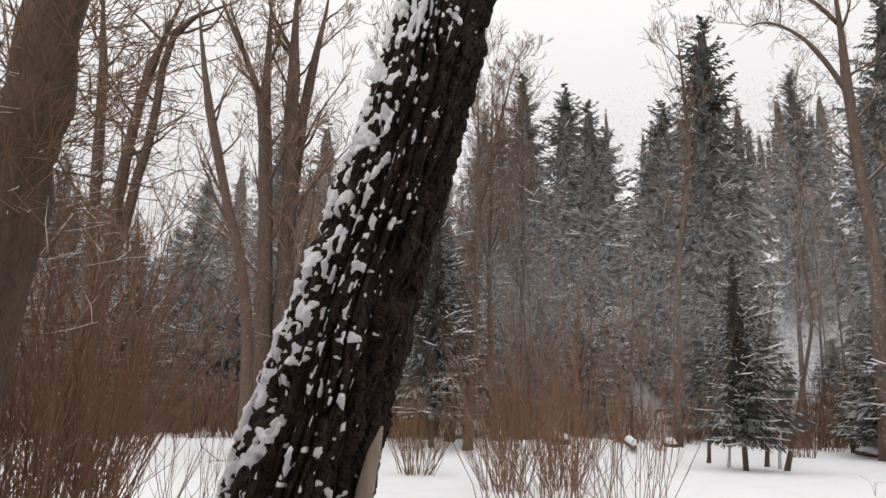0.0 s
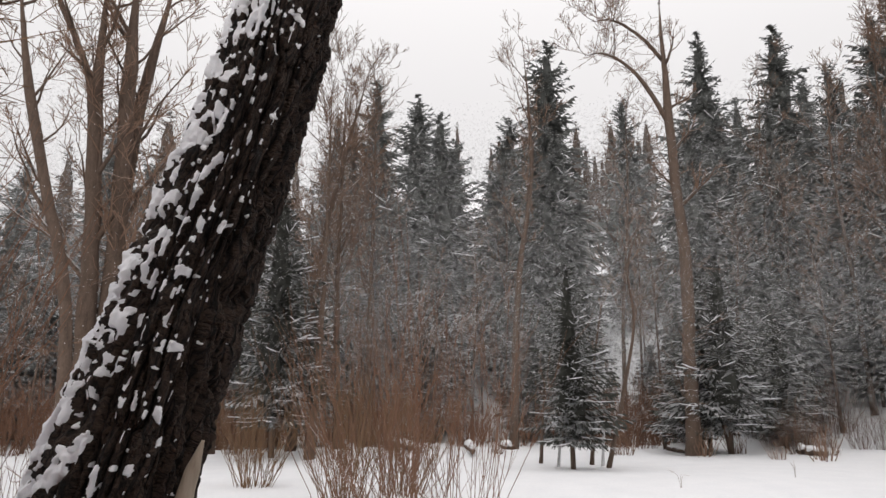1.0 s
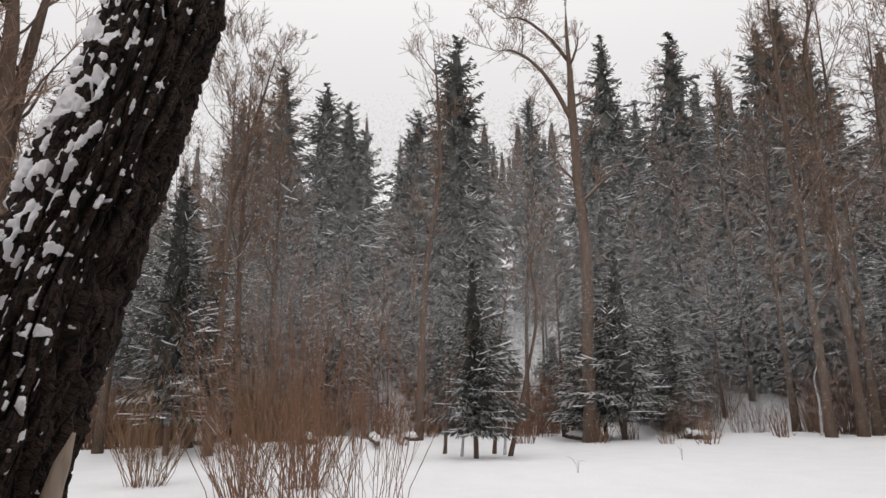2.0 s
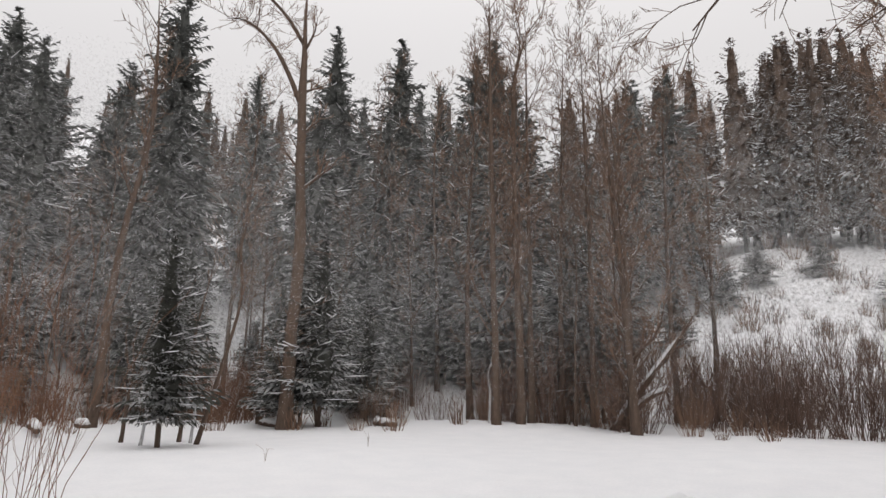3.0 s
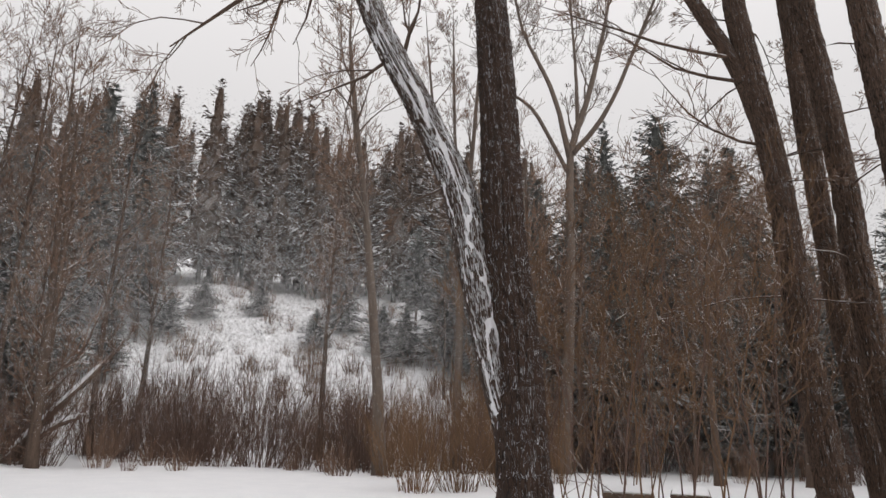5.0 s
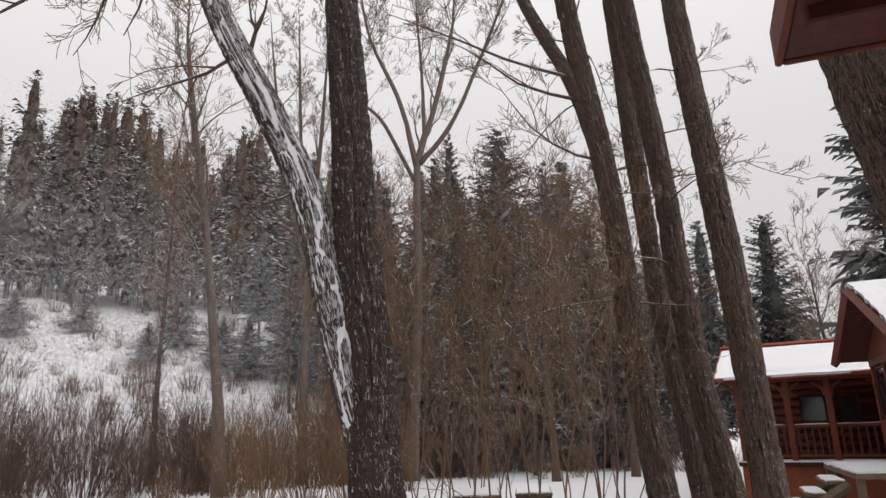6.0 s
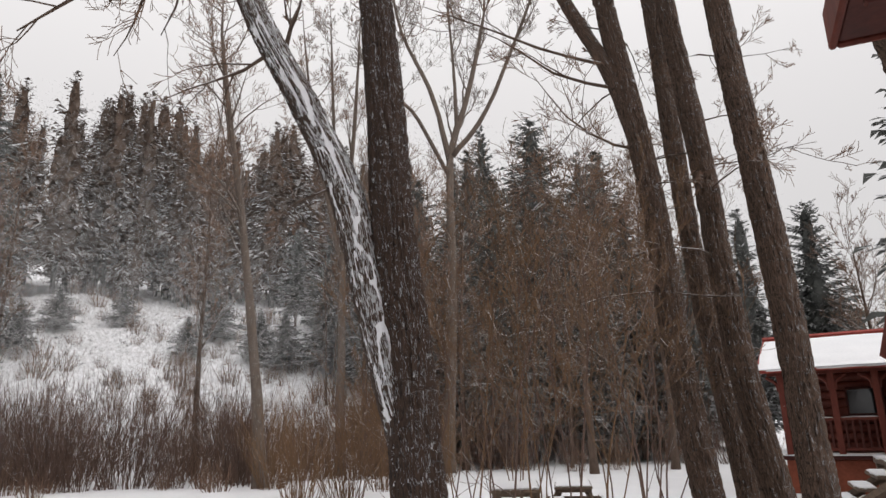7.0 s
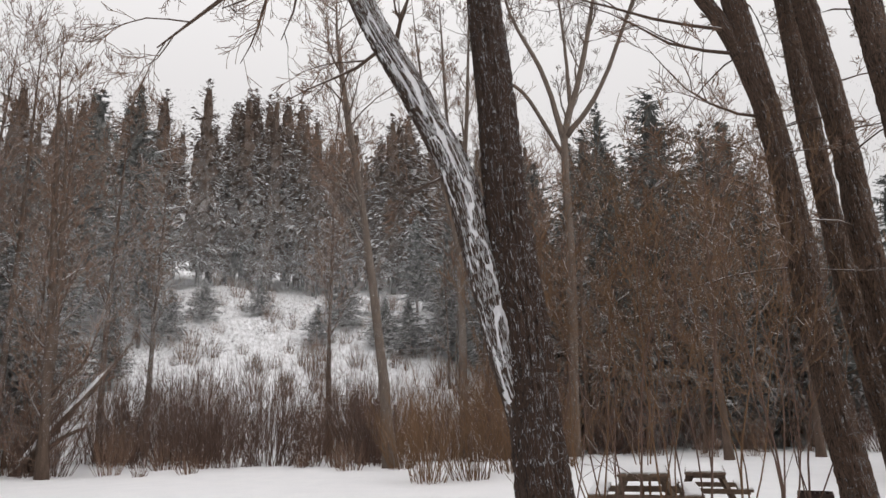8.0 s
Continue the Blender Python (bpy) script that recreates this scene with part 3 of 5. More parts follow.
# ---- snow-laden young spruces at the meadow's edge ----
laden = conifer("young_spruce", 6.6, 1.75, 0.14, 26, 21, "young spruce with snow lying on its drooping boughs", NEEDLES_SNOWY, per=20, blades=18, bulk=0.55, group="young spruces", core=0.3, load=0.2)
laden.matrix_basis = stand(*spot(34.6, 24.6), 0.4) @ Matrix.Diagonal((1.22, 1.22, 1, 1))
for az, d, size, wide in ((33.2, 26, 0.8, 1), (22.6, 18.6, 0.82, 0.8), (-24.9, 30, 1.1, 1.3), (31.8, 25, 0.6, 1.1), (38.5, 28, 0.7, 1.2), (-19, 34, 1.0, 1.2), (1.5, 29, 1.05, 1.2), (11, 33, 0.9, 1.2), (-1.4, 22.5, 1.3, 0.8)):
    m = stand(*spot(az, d), az, size)
    copy_thing(laden, m @ Matrix.Diagonal((wide, wide, 1, 1)))

# ---- leafless trees of the hillside ----
GREY_TREES = []
for k in range(4):
    lean = rnd.uniform(-0.8, 0.8)
    GREY_TREES.append(bare_tree("aspen_tree", [(0, 0, -0.5), (lean * 0.3, 0.1, 5), (lean, 0.3, 10), (lean * 1.2, 0, 15)], 0.11, 0.02, 22, 40 + k,
                                "slender leafless brown tree with fine upswept twigs", 0.25, 2.8, (0, 4, 6), 2, up=1.6, group="leafless hillside trees"))
grey_used = [False] * 4


def plant_grey(k, x, y, size, turn):
    m = stand(x, y, turn, size)
    if grey_used[k]:
        return copy_thing(GREY_TREES[k], m)
    grey_used[k] = True
    GREY_TREES[k].matrix_basis = m
    return GREY_TREES[k]


count = 0
while count < 84:
    az, d = rnd.uniform(-45, 118), rnd.uniform(26, 48)
    if 64 < az < 88 or 88 < az and rnd.random() < 0.6:
        continue
    x, y = spot(az, d)
    tip = skyline(az) - rnd.uniform(-3.5, 9)
    size = (d * math.tan(radians(tip)) + 1.6 - height(x, y)) / 15
    if 0.4 < size < 1.15:
        plant_grey(rnd.randrange(4), x, y, size, rnd.uniform(0, 6.28))
        count += 1

# ---- the thicket along the meadow's far edge ----
WILLOWS = [shrub("willow_shrub", 3.3, 1.1, 46, 60 + k, "dense leafless brown willow shrub at the meadow's edge", TWIG_DARK if k < 2 else TWIG, 7, thick=0.013) for k in range(3)]
RUSSET = [shrub("red_willow_shrub", 2.3, 1.1, 52, 70 + k, "dense russet red willow shrub behind the snow", TWIG_RED, 6, thick=0.013) for k in range(2)]
used = set()


def plant(proto, m):
    if proto.name in used:
        return copy_thing(proto, m)
    used.add(proto.name)
    proto.matrix_basis = m
    return proto


for k in range(112):
    az = rnd.uniform(36, 99)
    d = rnd.uniform(24.6, 34)
    if az < 53 and k % 2:
        continue
    plant(rnd.choice(WILLOWS), stand(*spot(az, d), rnd.uniform(0, 6.28), rnd.uniform(0.65, 1.25) * (0.75 if az < 53 else 0.97)))
for k in range(72):
    az = rnd.uniform(-36, 32)
    d = rnd.uniform(26, 33)
    plant(rnd.choice(RUSSET), stand(*spot(az, d), rnd.uniform(0, 6.28), rnd.uniform(0.7, 1.2)))
for k in range(26):
    az = rnd.uniform(94, 124)
    d = rnd.uniform(26, 34)
    plant(rnd.choice(WILLOWS), stand(*spot(az, d), rnd.uniform(0, 6.28), rnd.uniform(0.6, 0.95)))

# dry stems that poke through the snow of the open bank
TUFT = shrub("dry_tuft", 0.85, 0.45, 22, 75, "small dry brown shrub poking through the snow", TWIG, 3, "tufts on the bank", 0.016)
for k in range(210):
    az, d = rnd.uniform(57, 94), rnd.uniform(35, 59)
    plant(TUFT, stand(*spot(az, d), rnd.uniform(0, 6.28), rnd.uniform(0.5, 1.5)))
for k in range(22):
    az, d = rnd.uniform(-5, 98), rnd.uniform(22.5, 25.5)
    plant(TUFT, stand(*spot(az, d), rnd.uniform(0, 6.28), rnd.uniform(0.5, 1.1)))


def far_woods():
    """The close-set spruces high on the hill, beyond counting: one mesh of many trees."""
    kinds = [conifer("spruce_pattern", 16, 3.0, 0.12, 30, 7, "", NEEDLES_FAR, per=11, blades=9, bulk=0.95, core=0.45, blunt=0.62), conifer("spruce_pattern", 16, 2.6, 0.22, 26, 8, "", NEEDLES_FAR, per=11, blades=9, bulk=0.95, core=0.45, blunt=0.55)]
    parts = []
    for k in kinds:
        both = []
        for child in k.children:
            me = child.data
            co = np.empty(len(me.vertices) * 3)
            me.vertices.foreach_get("co", co)
            both.append((co.reshape(-1, 3), [tuple(p.vertices) for p in me.polygons]))
        parts.append(both)
    for k in kinds:
        for child in list(k.children):
            bpy.data.objects.remove(child)
        bpy.data.objects.remove(k)
    verts, faces, slots, base = [], [], [], 0
    for i, (x, y, h, wide, turn) in enumerate(FAR_FIRS):
        c, s, f = math.cos(turn), math.sin(turn), h / 16
        for slot, (co, polys) in enumerate(parts[i % 2]):
            p = np.stack([(co[:, 0] * c - co[:, 1] * s) * f * wide + x, (co[:, 0] * s + co[:, 1] * c) * f * wide + y, co[:, 2] * f + height(x, y)], 1)
            verts.append(p)
            faces += [tuple(q + base for q in poly) for poly in polys]
            slots += [slot] * len(polys)
            base += len(co)
    me = bpy.data.meshes.new("far_woods")
    me.from_pydata(np.concatenate(verts).tolist(), [], faces)
    me.materials.append(BARK)
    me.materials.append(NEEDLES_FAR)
    me.polygons.foreach_set("material_index", slots)
    me.update()
    tagged(new("far_woods", me), "dense dark spruce wood high on the snowy hill", "woods", kind="stuff")


for k in range(80):
    az, d = rnd.uniform(55, 97), rnd.uniform(59, 84)
    x, y = spot(az, d)
    plant_fir(k, x, y, max(7, d * math.tan(radians(skyline(az) + 1.2 - rnd.uniform(0, 6))) + 1.6 - height(x, y)), rnd.uniform(0.9, 1.5), k)
far_woods()

# ---- trunks with furrowed bark, close to the path ----
WIND = Vector((-0.94, -0.08, 0.3)).normalized()


def lattice(u, v, nu, seed):
    """Smooth noise 0..1 that closes round the trunk: u in turns times nu, v unbounded."""
    table = np.random.RandomState(seed).rand(nu, 997)
    iu, iv = np.floor(u).astype(int), np.floor(v).astype(int)
    fu, fv = u - iu, v - iv
    fu, fv = fu * fu * (3 - 2 * fu), fv * fv * (3 - 2 * fv)
    a = table[iu % nu, iv % 997] * (1 - fu) + table[(iu + 1) % nu, iv % 997] * fu
    b = table[iu % nu, (iv + 1) % 997] * (1 - fu) + table[(iu + 1) % nu, (iv + 1) % 997] * fu
    return a * (1 - fv) + b * fv


def bark_stem(axis, r0, r1, sides, rings, seed, depth, ridges, snow_level, snow_depth, furrow_snow, flare=0.0, patch=40):
    """Bark and clinging snow of one stem, as two meshes of grid faces."""
    line = smooth_line(axis, rings)
    pts = np.array([tuple(p) for p in line])
    step = np.linalg.norm(np.diff(pts, axis=0), axis=1)
    s = np.concatenate([[0], np.cumsum(step)])
    tan = np.gradient(pts, axis=0)
    tan /= np.linalg.norm(tan, axis=1)[:, None]
    ref = np.array([1.0, 0, 0]) - tan * tan[:, :1]
    ref /= np.linalg.norm(ref, axis=1)[:, None]
    oth = np.cross(tan, ref)
    turn = np.arange(sides) / sides
    T, S = np.meshgrid(turn, s)
    a = T * 2 * np.pi
    radial = ref[:, None, :] * np.cos(a)[..., None] + oth[:, None, :] * np.sin(a)[..., None]
    share = s / s[-1]
    rad = (r0 + (r1 - r0) * share + flare * np.exp(-s / 0.35))[:, None]
    warp = lattice(T * 9, S * 2.2, 9, seed + 5) - 0.5
    n1 = lattice((T + warp * 0.03) * ridges, S * 2.6 + warp, ridges, seed)
    n2 = lattice((T + warp * 0.03) * ridges * 2, S * 16, ridges * 2, seed + 1)
    n3 = lattice(T * ridges * 4, S * 60, ridges * 4, seed + 2)
    cross = lattice(T * ridges, S * 20, ridges, seed + 3)
    ridge = np.clip(np.abs(2 * n1 - 1) * 2.6, 0, 1) * (0.75 + 0.25 * n2)
    ridge *= np.clip(0.35 + np.abs(2 * cross - 1) * 2.4, 0, 1) * 0.35 + 0.65
    swell = lattice(T * 5, S * 1.1, 5, seed + 4) - 0.5
    R = rad * (1 + 0.1 * swell) + depth * (ridge - 0.6) + depth * 0.22 * (n3 - 0.5) + depth * 0.3 * (n2 - 0.5)
    bark = pts[:, None, :] + radial * R[..., None]
    face = radial @ np.array(tuple(WIND))
    b1 = lattice((T + warp * 0.04) * patch, S * 17, patch, seed + 7)
    b2 = lattice((T + warp * 0.05) * patch * 2, S * 36, patch * 2, seed + 8)
    b3 = lattice(T * 6, S * 1.3, 6, seed + 9)
    blotch = face * 1.1 + (b1 - 0.5) * 2.4 + (b2 - 0.5) * 2.0 + (b3 - 0.5) * 0.6 + (ridge - 0.6) * 2.2 - snow_level
    fleck = (lattice(T * patch * 2.5, S * 34, int(patch * 2.5), seed + 11) - 0.86) * 3 + np.clip(face + 0.35, -1, 0.05)
    streak = face * 0.9 + (0.3 - ridge) * 2.5 + (b1 - 0.5) * 0.5 + (b2 - 0.5) * 0.5 + (b3 - 0.5) * 0.7 - snow_level
    cling = streak if furrow_snow > 0.5 else np.maximum(blotch, fleck)
    thick = np.clip(cling * 2.2, 0, 1)
    thick = np.sqrt(thick) * snow_depth * (0.7 + 0.5 * b2)
    white = pts[:, None, :] + radial * (R + np.where(cling > 0, thick + 0.002, -0.004))[..., None]
    i, k = np.meshgrid(np.arange(rings), np.arange(sides), indexing="ij")
    k2 = (k + 1) % sides
    quads = np.stack([i * sides + k, i * sides + k2, (i + 1) * sides + k2, (i + 1) * sides + k], -1).reshape(-1, 4)
    on = (cling > 0).reshape(-1)
    girth = 2 * np.pi * (r0 + r1) / 2
    uv = np.stack([np.stack([k, k + 1, k + 1, k], -1) / sides * girth, s[np.stack([i, i, i + 1, i + 1], -1)]], -1).reshape(-1, 2)
    return bark.reshape(-1, 3), quads, white.reshape(-1, 3), quads[on[quads].any(1)], uv


def grid_mesh(name, verts, quads, mat, uv=None):
    keep = np.unique(quads)
    index = np.zeros(len(verts), int)
    index[keep] = np.arange(len(keep))
    me = bpy.data.meshes.new(name)
    me.from_pydata(verts[keep].tolist(), [], index[quads].tolist())
    me.materials.append(mat)
    me.polygons.foreach_set("use_smooth", [True] * len(me.polygons))
    if uv is not None:
        me.uv_layers.new(name="stem").data.foreach_set("uv", uv.ravel())
    me.update()
    return me


def barked_tree(name, stems, seed, label, bark, group, limbs=(), twig_mat=None, thin=(0, 5, 5, 5), slim=0.0045):
    """stems: (axis, r0, r1, sides, rings, depth, ridges, snow_level, snow_depth, furrow_snow, flare); limbs: (start, way, length, radius, droop)."""
    base = Vector(stems[0][0][0])
    tree = thing(name, base, label, "tree", group)
    for n, (axis, r0, r1, sides, rings, depth, ridges, level, deep, furrow, flare) in enumerate(stems):
        local = [Vector(p) - base for p in axis]
        v, q, w, sq, uv = bark_stem(local, r0, r1, sides, rings, seed + 20 * n, depth, ridges, level, deep, furrow, flare)
        skin = bark[n] if isinstance(bark, tuple) else bark
        stem = part("trunk" if n == 0 else "stem", grid_mesh("bark", v, q, skin, uv), skin, tree)
        if len(sq):
            tagged(part("clinging_snow", grid_mesh("snow", w, sq, SNOW_CLUMP), None, stem, "white snow blown onto the bark"), kind="stuff")
    r = random.Random(seed)
    fine = Geo()
    for start, way, length, radius, droop in limbs:
        g = Geo()
        branch_out(r, g, fine, Vector(start) - base, way, length, radius, 3, thin, droop, slim)
        part("limb", g, BARK, tree, smooth=True)
    if fine.v:
        tagged(part("brushwood", fine, twig_mat or TWIG, tree), kind="stuff")
    return tree


def high_limbs(r, top, count, length=3.0):
    out = []
    for k in range(count):
        w = r.uniform(0, 6.28)
        out.append((Vector(top) - Vector((0, 0, r.uniform(0, 2.5))), Vector((math.cos(w), math.sin(w), r.uniform(0.4, 1.2))), length * r.uniform(0.7, 1.2), 0.07, 0.0))
    return out


# the leaning cottonwood beside the visitor
LEAN = [(-0.86, 2.56, -0.3), (-0.51, 2.57, 1.24), (-0.4, 2.58, 1.68), (-0.27, 2.58, 2.16), (-0.128, 2.58, 2.68), (0.008, 2.58, 3.25), (0.31, 2.6, 4.6)]
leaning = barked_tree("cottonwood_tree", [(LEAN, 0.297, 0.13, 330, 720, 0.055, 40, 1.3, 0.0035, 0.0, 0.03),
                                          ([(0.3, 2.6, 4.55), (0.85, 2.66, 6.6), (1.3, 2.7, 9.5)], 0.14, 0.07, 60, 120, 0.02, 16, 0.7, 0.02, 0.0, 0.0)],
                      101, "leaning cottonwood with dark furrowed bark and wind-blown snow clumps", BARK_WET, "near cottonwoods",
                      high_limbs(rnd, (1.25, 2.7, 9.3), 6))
# a strip of bare wood where the bark has come off low on its trunk
scar = Geo()
scar_line = smooth_line([(-0.30, 2.41, 0.9), (-0.275, 2.395, 1.1), (-0.235, 2.385, 1.34), (-0.195, 2.395, 1.5)], 10)
scar.tube([p - Vector(LEAN[0]) for p in scar_line], [0.026, 0.03, 0.032, 0.03, 0.033, 0.03, 0.031, 0.026, 0.024, 0.014, 0.005], 9)
part("bare_wood", scar, BARE_WOOD, leaning, "pale bare wood where bark has peeled", True)

# the forked cottonwood by the meadow
forked = barked_tree("cottonwood_tree", [
    ([(7.05, -0.98, -0.3), (7.06, -0.85, 0.87), (7.07, -0.75, 2.3), (7.08, -0.63, 3.42), (7.09, -0.57, 4.63), (7.09, -0.47, 5.96), (7.2, -0.3, 8.5), (7.2, -0.4, 11)],
     0.275, 0.1, 120, 460, 0.03, 30, 9, 0.002, 1.0, 0.08),
    ([(7.06, -0.86, 0.8), (7.07, -0.76, 1.5), (7.08, -0.60, 2.09), (7.10, -0.35, 3.14), (7.11, -0.12, 4.03), (7.10, 0.27, 4.85), (7.05, 0.84, 5.96), (7.3, 1.2, 7.4), (7.6, 1.3, 9.5)],
     0.2, 0.08, 100, 360, 0.026, 26, 0.62, 0.003, 0.9, 0.0)],
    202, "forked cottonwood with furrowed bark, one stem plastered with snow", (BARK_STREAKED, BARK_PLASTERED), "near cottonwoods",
    [((7.2, 1.0, 6.9), (0.5, 1.0, 0.0), 2.9, 0.06, 0.24), ((7.4, 1.2, 7.6), (0.3, 1.0, 0.2), 3.4, 0.07, 0.16), ((7.35, 1.2, 7.4), (0.9, 1.0, 0.1), 3.2, 0.05, 0.2), ((7.5, 1.25, 8.2), (0.6, 1.2, 0.0), 3.6, 0.06, 0.2), ((7.3, 1.1, 7.0), (0.1, 1.0, -0.1), 2.2, 0.04, 0.2), ((7.15, 0.5, 5.5), (0.8, 0.5, 0.1), 1.8, 0.03, 0.12), ((7.25, 1.1, 7.0), (1.0, 0.6, 0.2), 2.8, 0.05, 0.15),
     ((7.11, -0.12, 4.0), (0.5, 0.9, -0.1), 0.9, 0.02, 0.2), ((7.15, 0.5, 5.4), (0.1, -0.1, 1), 1.2, 0.03, 0.0)]
    + high_limbs(rnd, (7.2, -0.4, 10.8), 4) + high_limbs(rnd, (7.6, 1.3, 9.3), 4))
# a small snow-plastered stem behind its foot
small = Geo()
small.tube(smooth_line([(7.55, -1.25, -0.2), (7.5, -1.16, 0.6), (7.46, -1.03, 1.35), (7.45, -0.96, 1.8)], 12), [0.1 - 0.0055 * i for i in range(13)], 10)
stub = thing("dead_stump", (7.55, -1.25, -0.2), "thin broken snow-plastered stem beside the forked cottonwood", "stump")
for v in small.v:
    v -= Vector((7.55, -1.25, -0.2))
part("trunk", small, BARK, stub, smooth=True)

# the row of leaning cottonwoods before the cabins
ROW = ([(8.9, -4.78, -0.3), (8.95, -4.69, 0.71), (9.04, -4.54, 2.73), (9.09, -4.43, 4.93), (9.27, -4.08, 8.08), (9.4, -3.7, 12)],
       [(9.95, -5.95, -0.3), (10.0, -5.85, 1.19), (10.13, -5.66, 3.32), (10.21, -5.51, 6.21), (10.26, -5.42, 8.95), (10.3, -5.3, 12)],
       [(8.88, -5.75, -0.3), (8.94, -5.65, 0.66), (9.09, -5.43, 2.74), (9.16, -5.32, 5.28), (9.29, -5.11, 8.24), (9.4, -4.9, 12)],
       [(7.85, -5.5, -0.3), (7.87, -5.44, 0.76), (7.92, -5.37, 3.3), (7.99, -5.27, 5.23), (8.07, -5.16, 7.41), (8.2, -5.0, 12)])
r = random.Random(5)
for n, axis in enumerate(ROW):
    stems = [(axis, 0.195 if n != 1 else 0.17, 0.125, 72, 300, 0.03, 28, 9, 0.002, 1.0, 0.05)]
    limbs = high_limbs(r, axis[-1], 4)
    for k in range((14, 6, 7, 1)[n]):
        p, t = along([Vector(q) for q in axis], r.uniform(0.45, 0.85))
        w = r.uniform(0, 6.28)
        limbs.append((p, Vector((math.cos(w), math.sin(w), r.uniform(-0.1, 0.5))), r.uniform(0.8, 2.2), 0.016, 0.17))
    if n == 0:
        stems.append(([(9.12, -4.36, 5.3), (9.14, -4.33, 5.56), (9.27, -4.07, 6.71), (9.51, -3.51, 8.17), (9.8, -3, 10)], 0.13, 0.07, 40, 100, 0.012, 14, 9, 0.004, 1.0, 0.0))
        limbs += [((9.1, -4.38, 5.4), (0.2, 1, -0.05), 2.0, 0.025, 0.05), ((9.25, -4.1, 6.8), (-0.1, 1, 0.1), 3.0, 0.032, 0.03), ((9.2, -4.2, 6.4), (0.1, 1, 0.15), 2.6, 0.03, 0.08)]
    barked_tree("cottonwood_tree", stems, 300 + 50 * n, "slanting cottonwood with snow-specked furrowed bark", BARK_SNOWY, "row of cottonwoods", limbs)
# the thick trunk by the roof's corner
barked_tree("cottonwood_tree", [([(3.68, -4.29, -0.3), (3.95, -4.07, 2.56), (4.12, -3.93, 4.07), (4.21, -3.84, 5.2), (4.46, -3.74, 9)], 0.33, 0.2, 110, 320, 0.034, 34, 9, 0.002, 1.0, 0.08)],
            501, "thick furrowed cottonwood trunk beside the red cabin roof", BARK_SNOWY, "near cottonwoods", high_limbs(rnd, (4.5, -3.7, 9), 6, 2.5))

# ---- cottonwoods in the middle distance ----
bare_tree("cottonwood_tree", [(-3.0, 4.0, -0.3), (-2.78, 4.16, 2.6), (-2.75, 4.18, 3.29), (-2.67, 4.23, 4.23), (-2.4, 4.3, 7)], 0.27, 0.17, 4, 11,
          "thick brown cottonwood hung with fine shoots", 0.75, 1.9, (0, 7, 7), 2, droop=0.2, twiggy=240, twig=TWIG_OCHRE, slim=0.0035)
bare_tree("cottonwood_tree", [(-9.1, 17.8, -0.3), (-9.2, 17.77, 2.3), (-9.38, 17.67, 5.91), (-9.58, 17.56, 9.94), (-9.92, 17.37, 13.5)], 0.22, 0.1, 14, 12,
          "tall leafless cottonwood with drooping twigs", 0.3, 2.6, (0, 6, 7), 2, droop=0.08, twiggy=30)
bare_tree("cottonwood_tree", [(-8.3, 16.0, -0.3), (-8.19, 16.03, 2.5), (-8.07, 16.09, 5.11), (-7.79, 16.23, 9.33), (-7.02, 16.58, 12.5)], 0.2, 0.09, 14, 13,
          "leaning twin-stemmed leafless cottonwood", 0.3, 2.6, (0, 6, 7), 2, droop=0.06, twiggy=30,
          fork=(([(-8.28, 16.0, 0.5), (-8.21, 16.02, 2.26), (-7.85, 16.18, 5.56), (-7.5, 16.34, 8.14), (-7.2, 16.48, 11), (-5.4, 16.7, 12.2)], 0.17, 0.07, 9),))
bare_tree("cottonwood_tree", [(-4.3, 15.4, -0.3), (-4.3, 15.41, 1.56), (-4.48, 15.36, 3.82), (-5.06, 15.18, 6.04), (-5.61, 14.98, 8.34), (-6.06, 14.81, 11)], 0.15, 0.09, 9, 14,
          "slender curving leafless cottonwood", 0.45, 2.2, (0, 5, 5), 2)
bare_tree("cottonwood_tree", [(-4.25, 16.46, -0.3), (-4.29, 16.45, 2.36), (-4.39, 16.42, 5.12), (-4.61, 16.36, 7.9), (-4.73, 16.33, 12.5)], 0.25, 0.13, 12, 15,
          "stout leafless cottonwood with a side stem", 0.35, 2.6, (0, 6, 7), 2, twiggy=40, fork=(([(-4.7, 16.33, 8.3), (-4.84, 16.3, 9.19), (-5.3, 16.15, 10.3), (-5.99, 15.91, 11.8)], 0.1, 0.06, 5),))
bare_tree("cottonwood_tree", [(-3.85, 16.6, -0.3), (-3.88, 16.55, 3.46), (-3.98, 16.53, 7.98), (-4.09, 16.5, 12.8)], 0.26, 0.15, 12, 16,
          "stout forked leafless cottonwood", 0.35, 2.8, (0, 6, 7), 2, twiggy=40, fork=(([(-4.05, 17.03, 0.0), (-4.02, 17.03, 2.95), (-3.88, 17.06, 8.2), (-3.3, 17.16, 13)], 0.2, 0.11, 9),))
bare_tree("cottonwood_tree", [(13.0, 20.4, -0.3), (13.06, 20.33, 2.79), (13.18, 20.26, 6.84), (13.02, 20.36, 11.16), (13.0, 20.37, 16.5)], 0.24, 0.14, 9, 17,
          "tall leafless cottonwood with arching upper limbs", 0.55, 2.2, (0, 6, 7), 2, twiggy=30,
          fork=(([(13.05, 20.35, 11.4), (12.5, 20.6, 12.8), (11.95, 20.99, 13.9), (11.2, 21.4, 14.6), (10.53, 21.73, 14.57)], 0.1, 0.03, 8), ([(13.0, 20.4, 14), (12.4, 20.7, 15.0), (11.6, 21.2, 15.9), (10.8, 21.6, 16)], 0.08, 0.03, 6)))
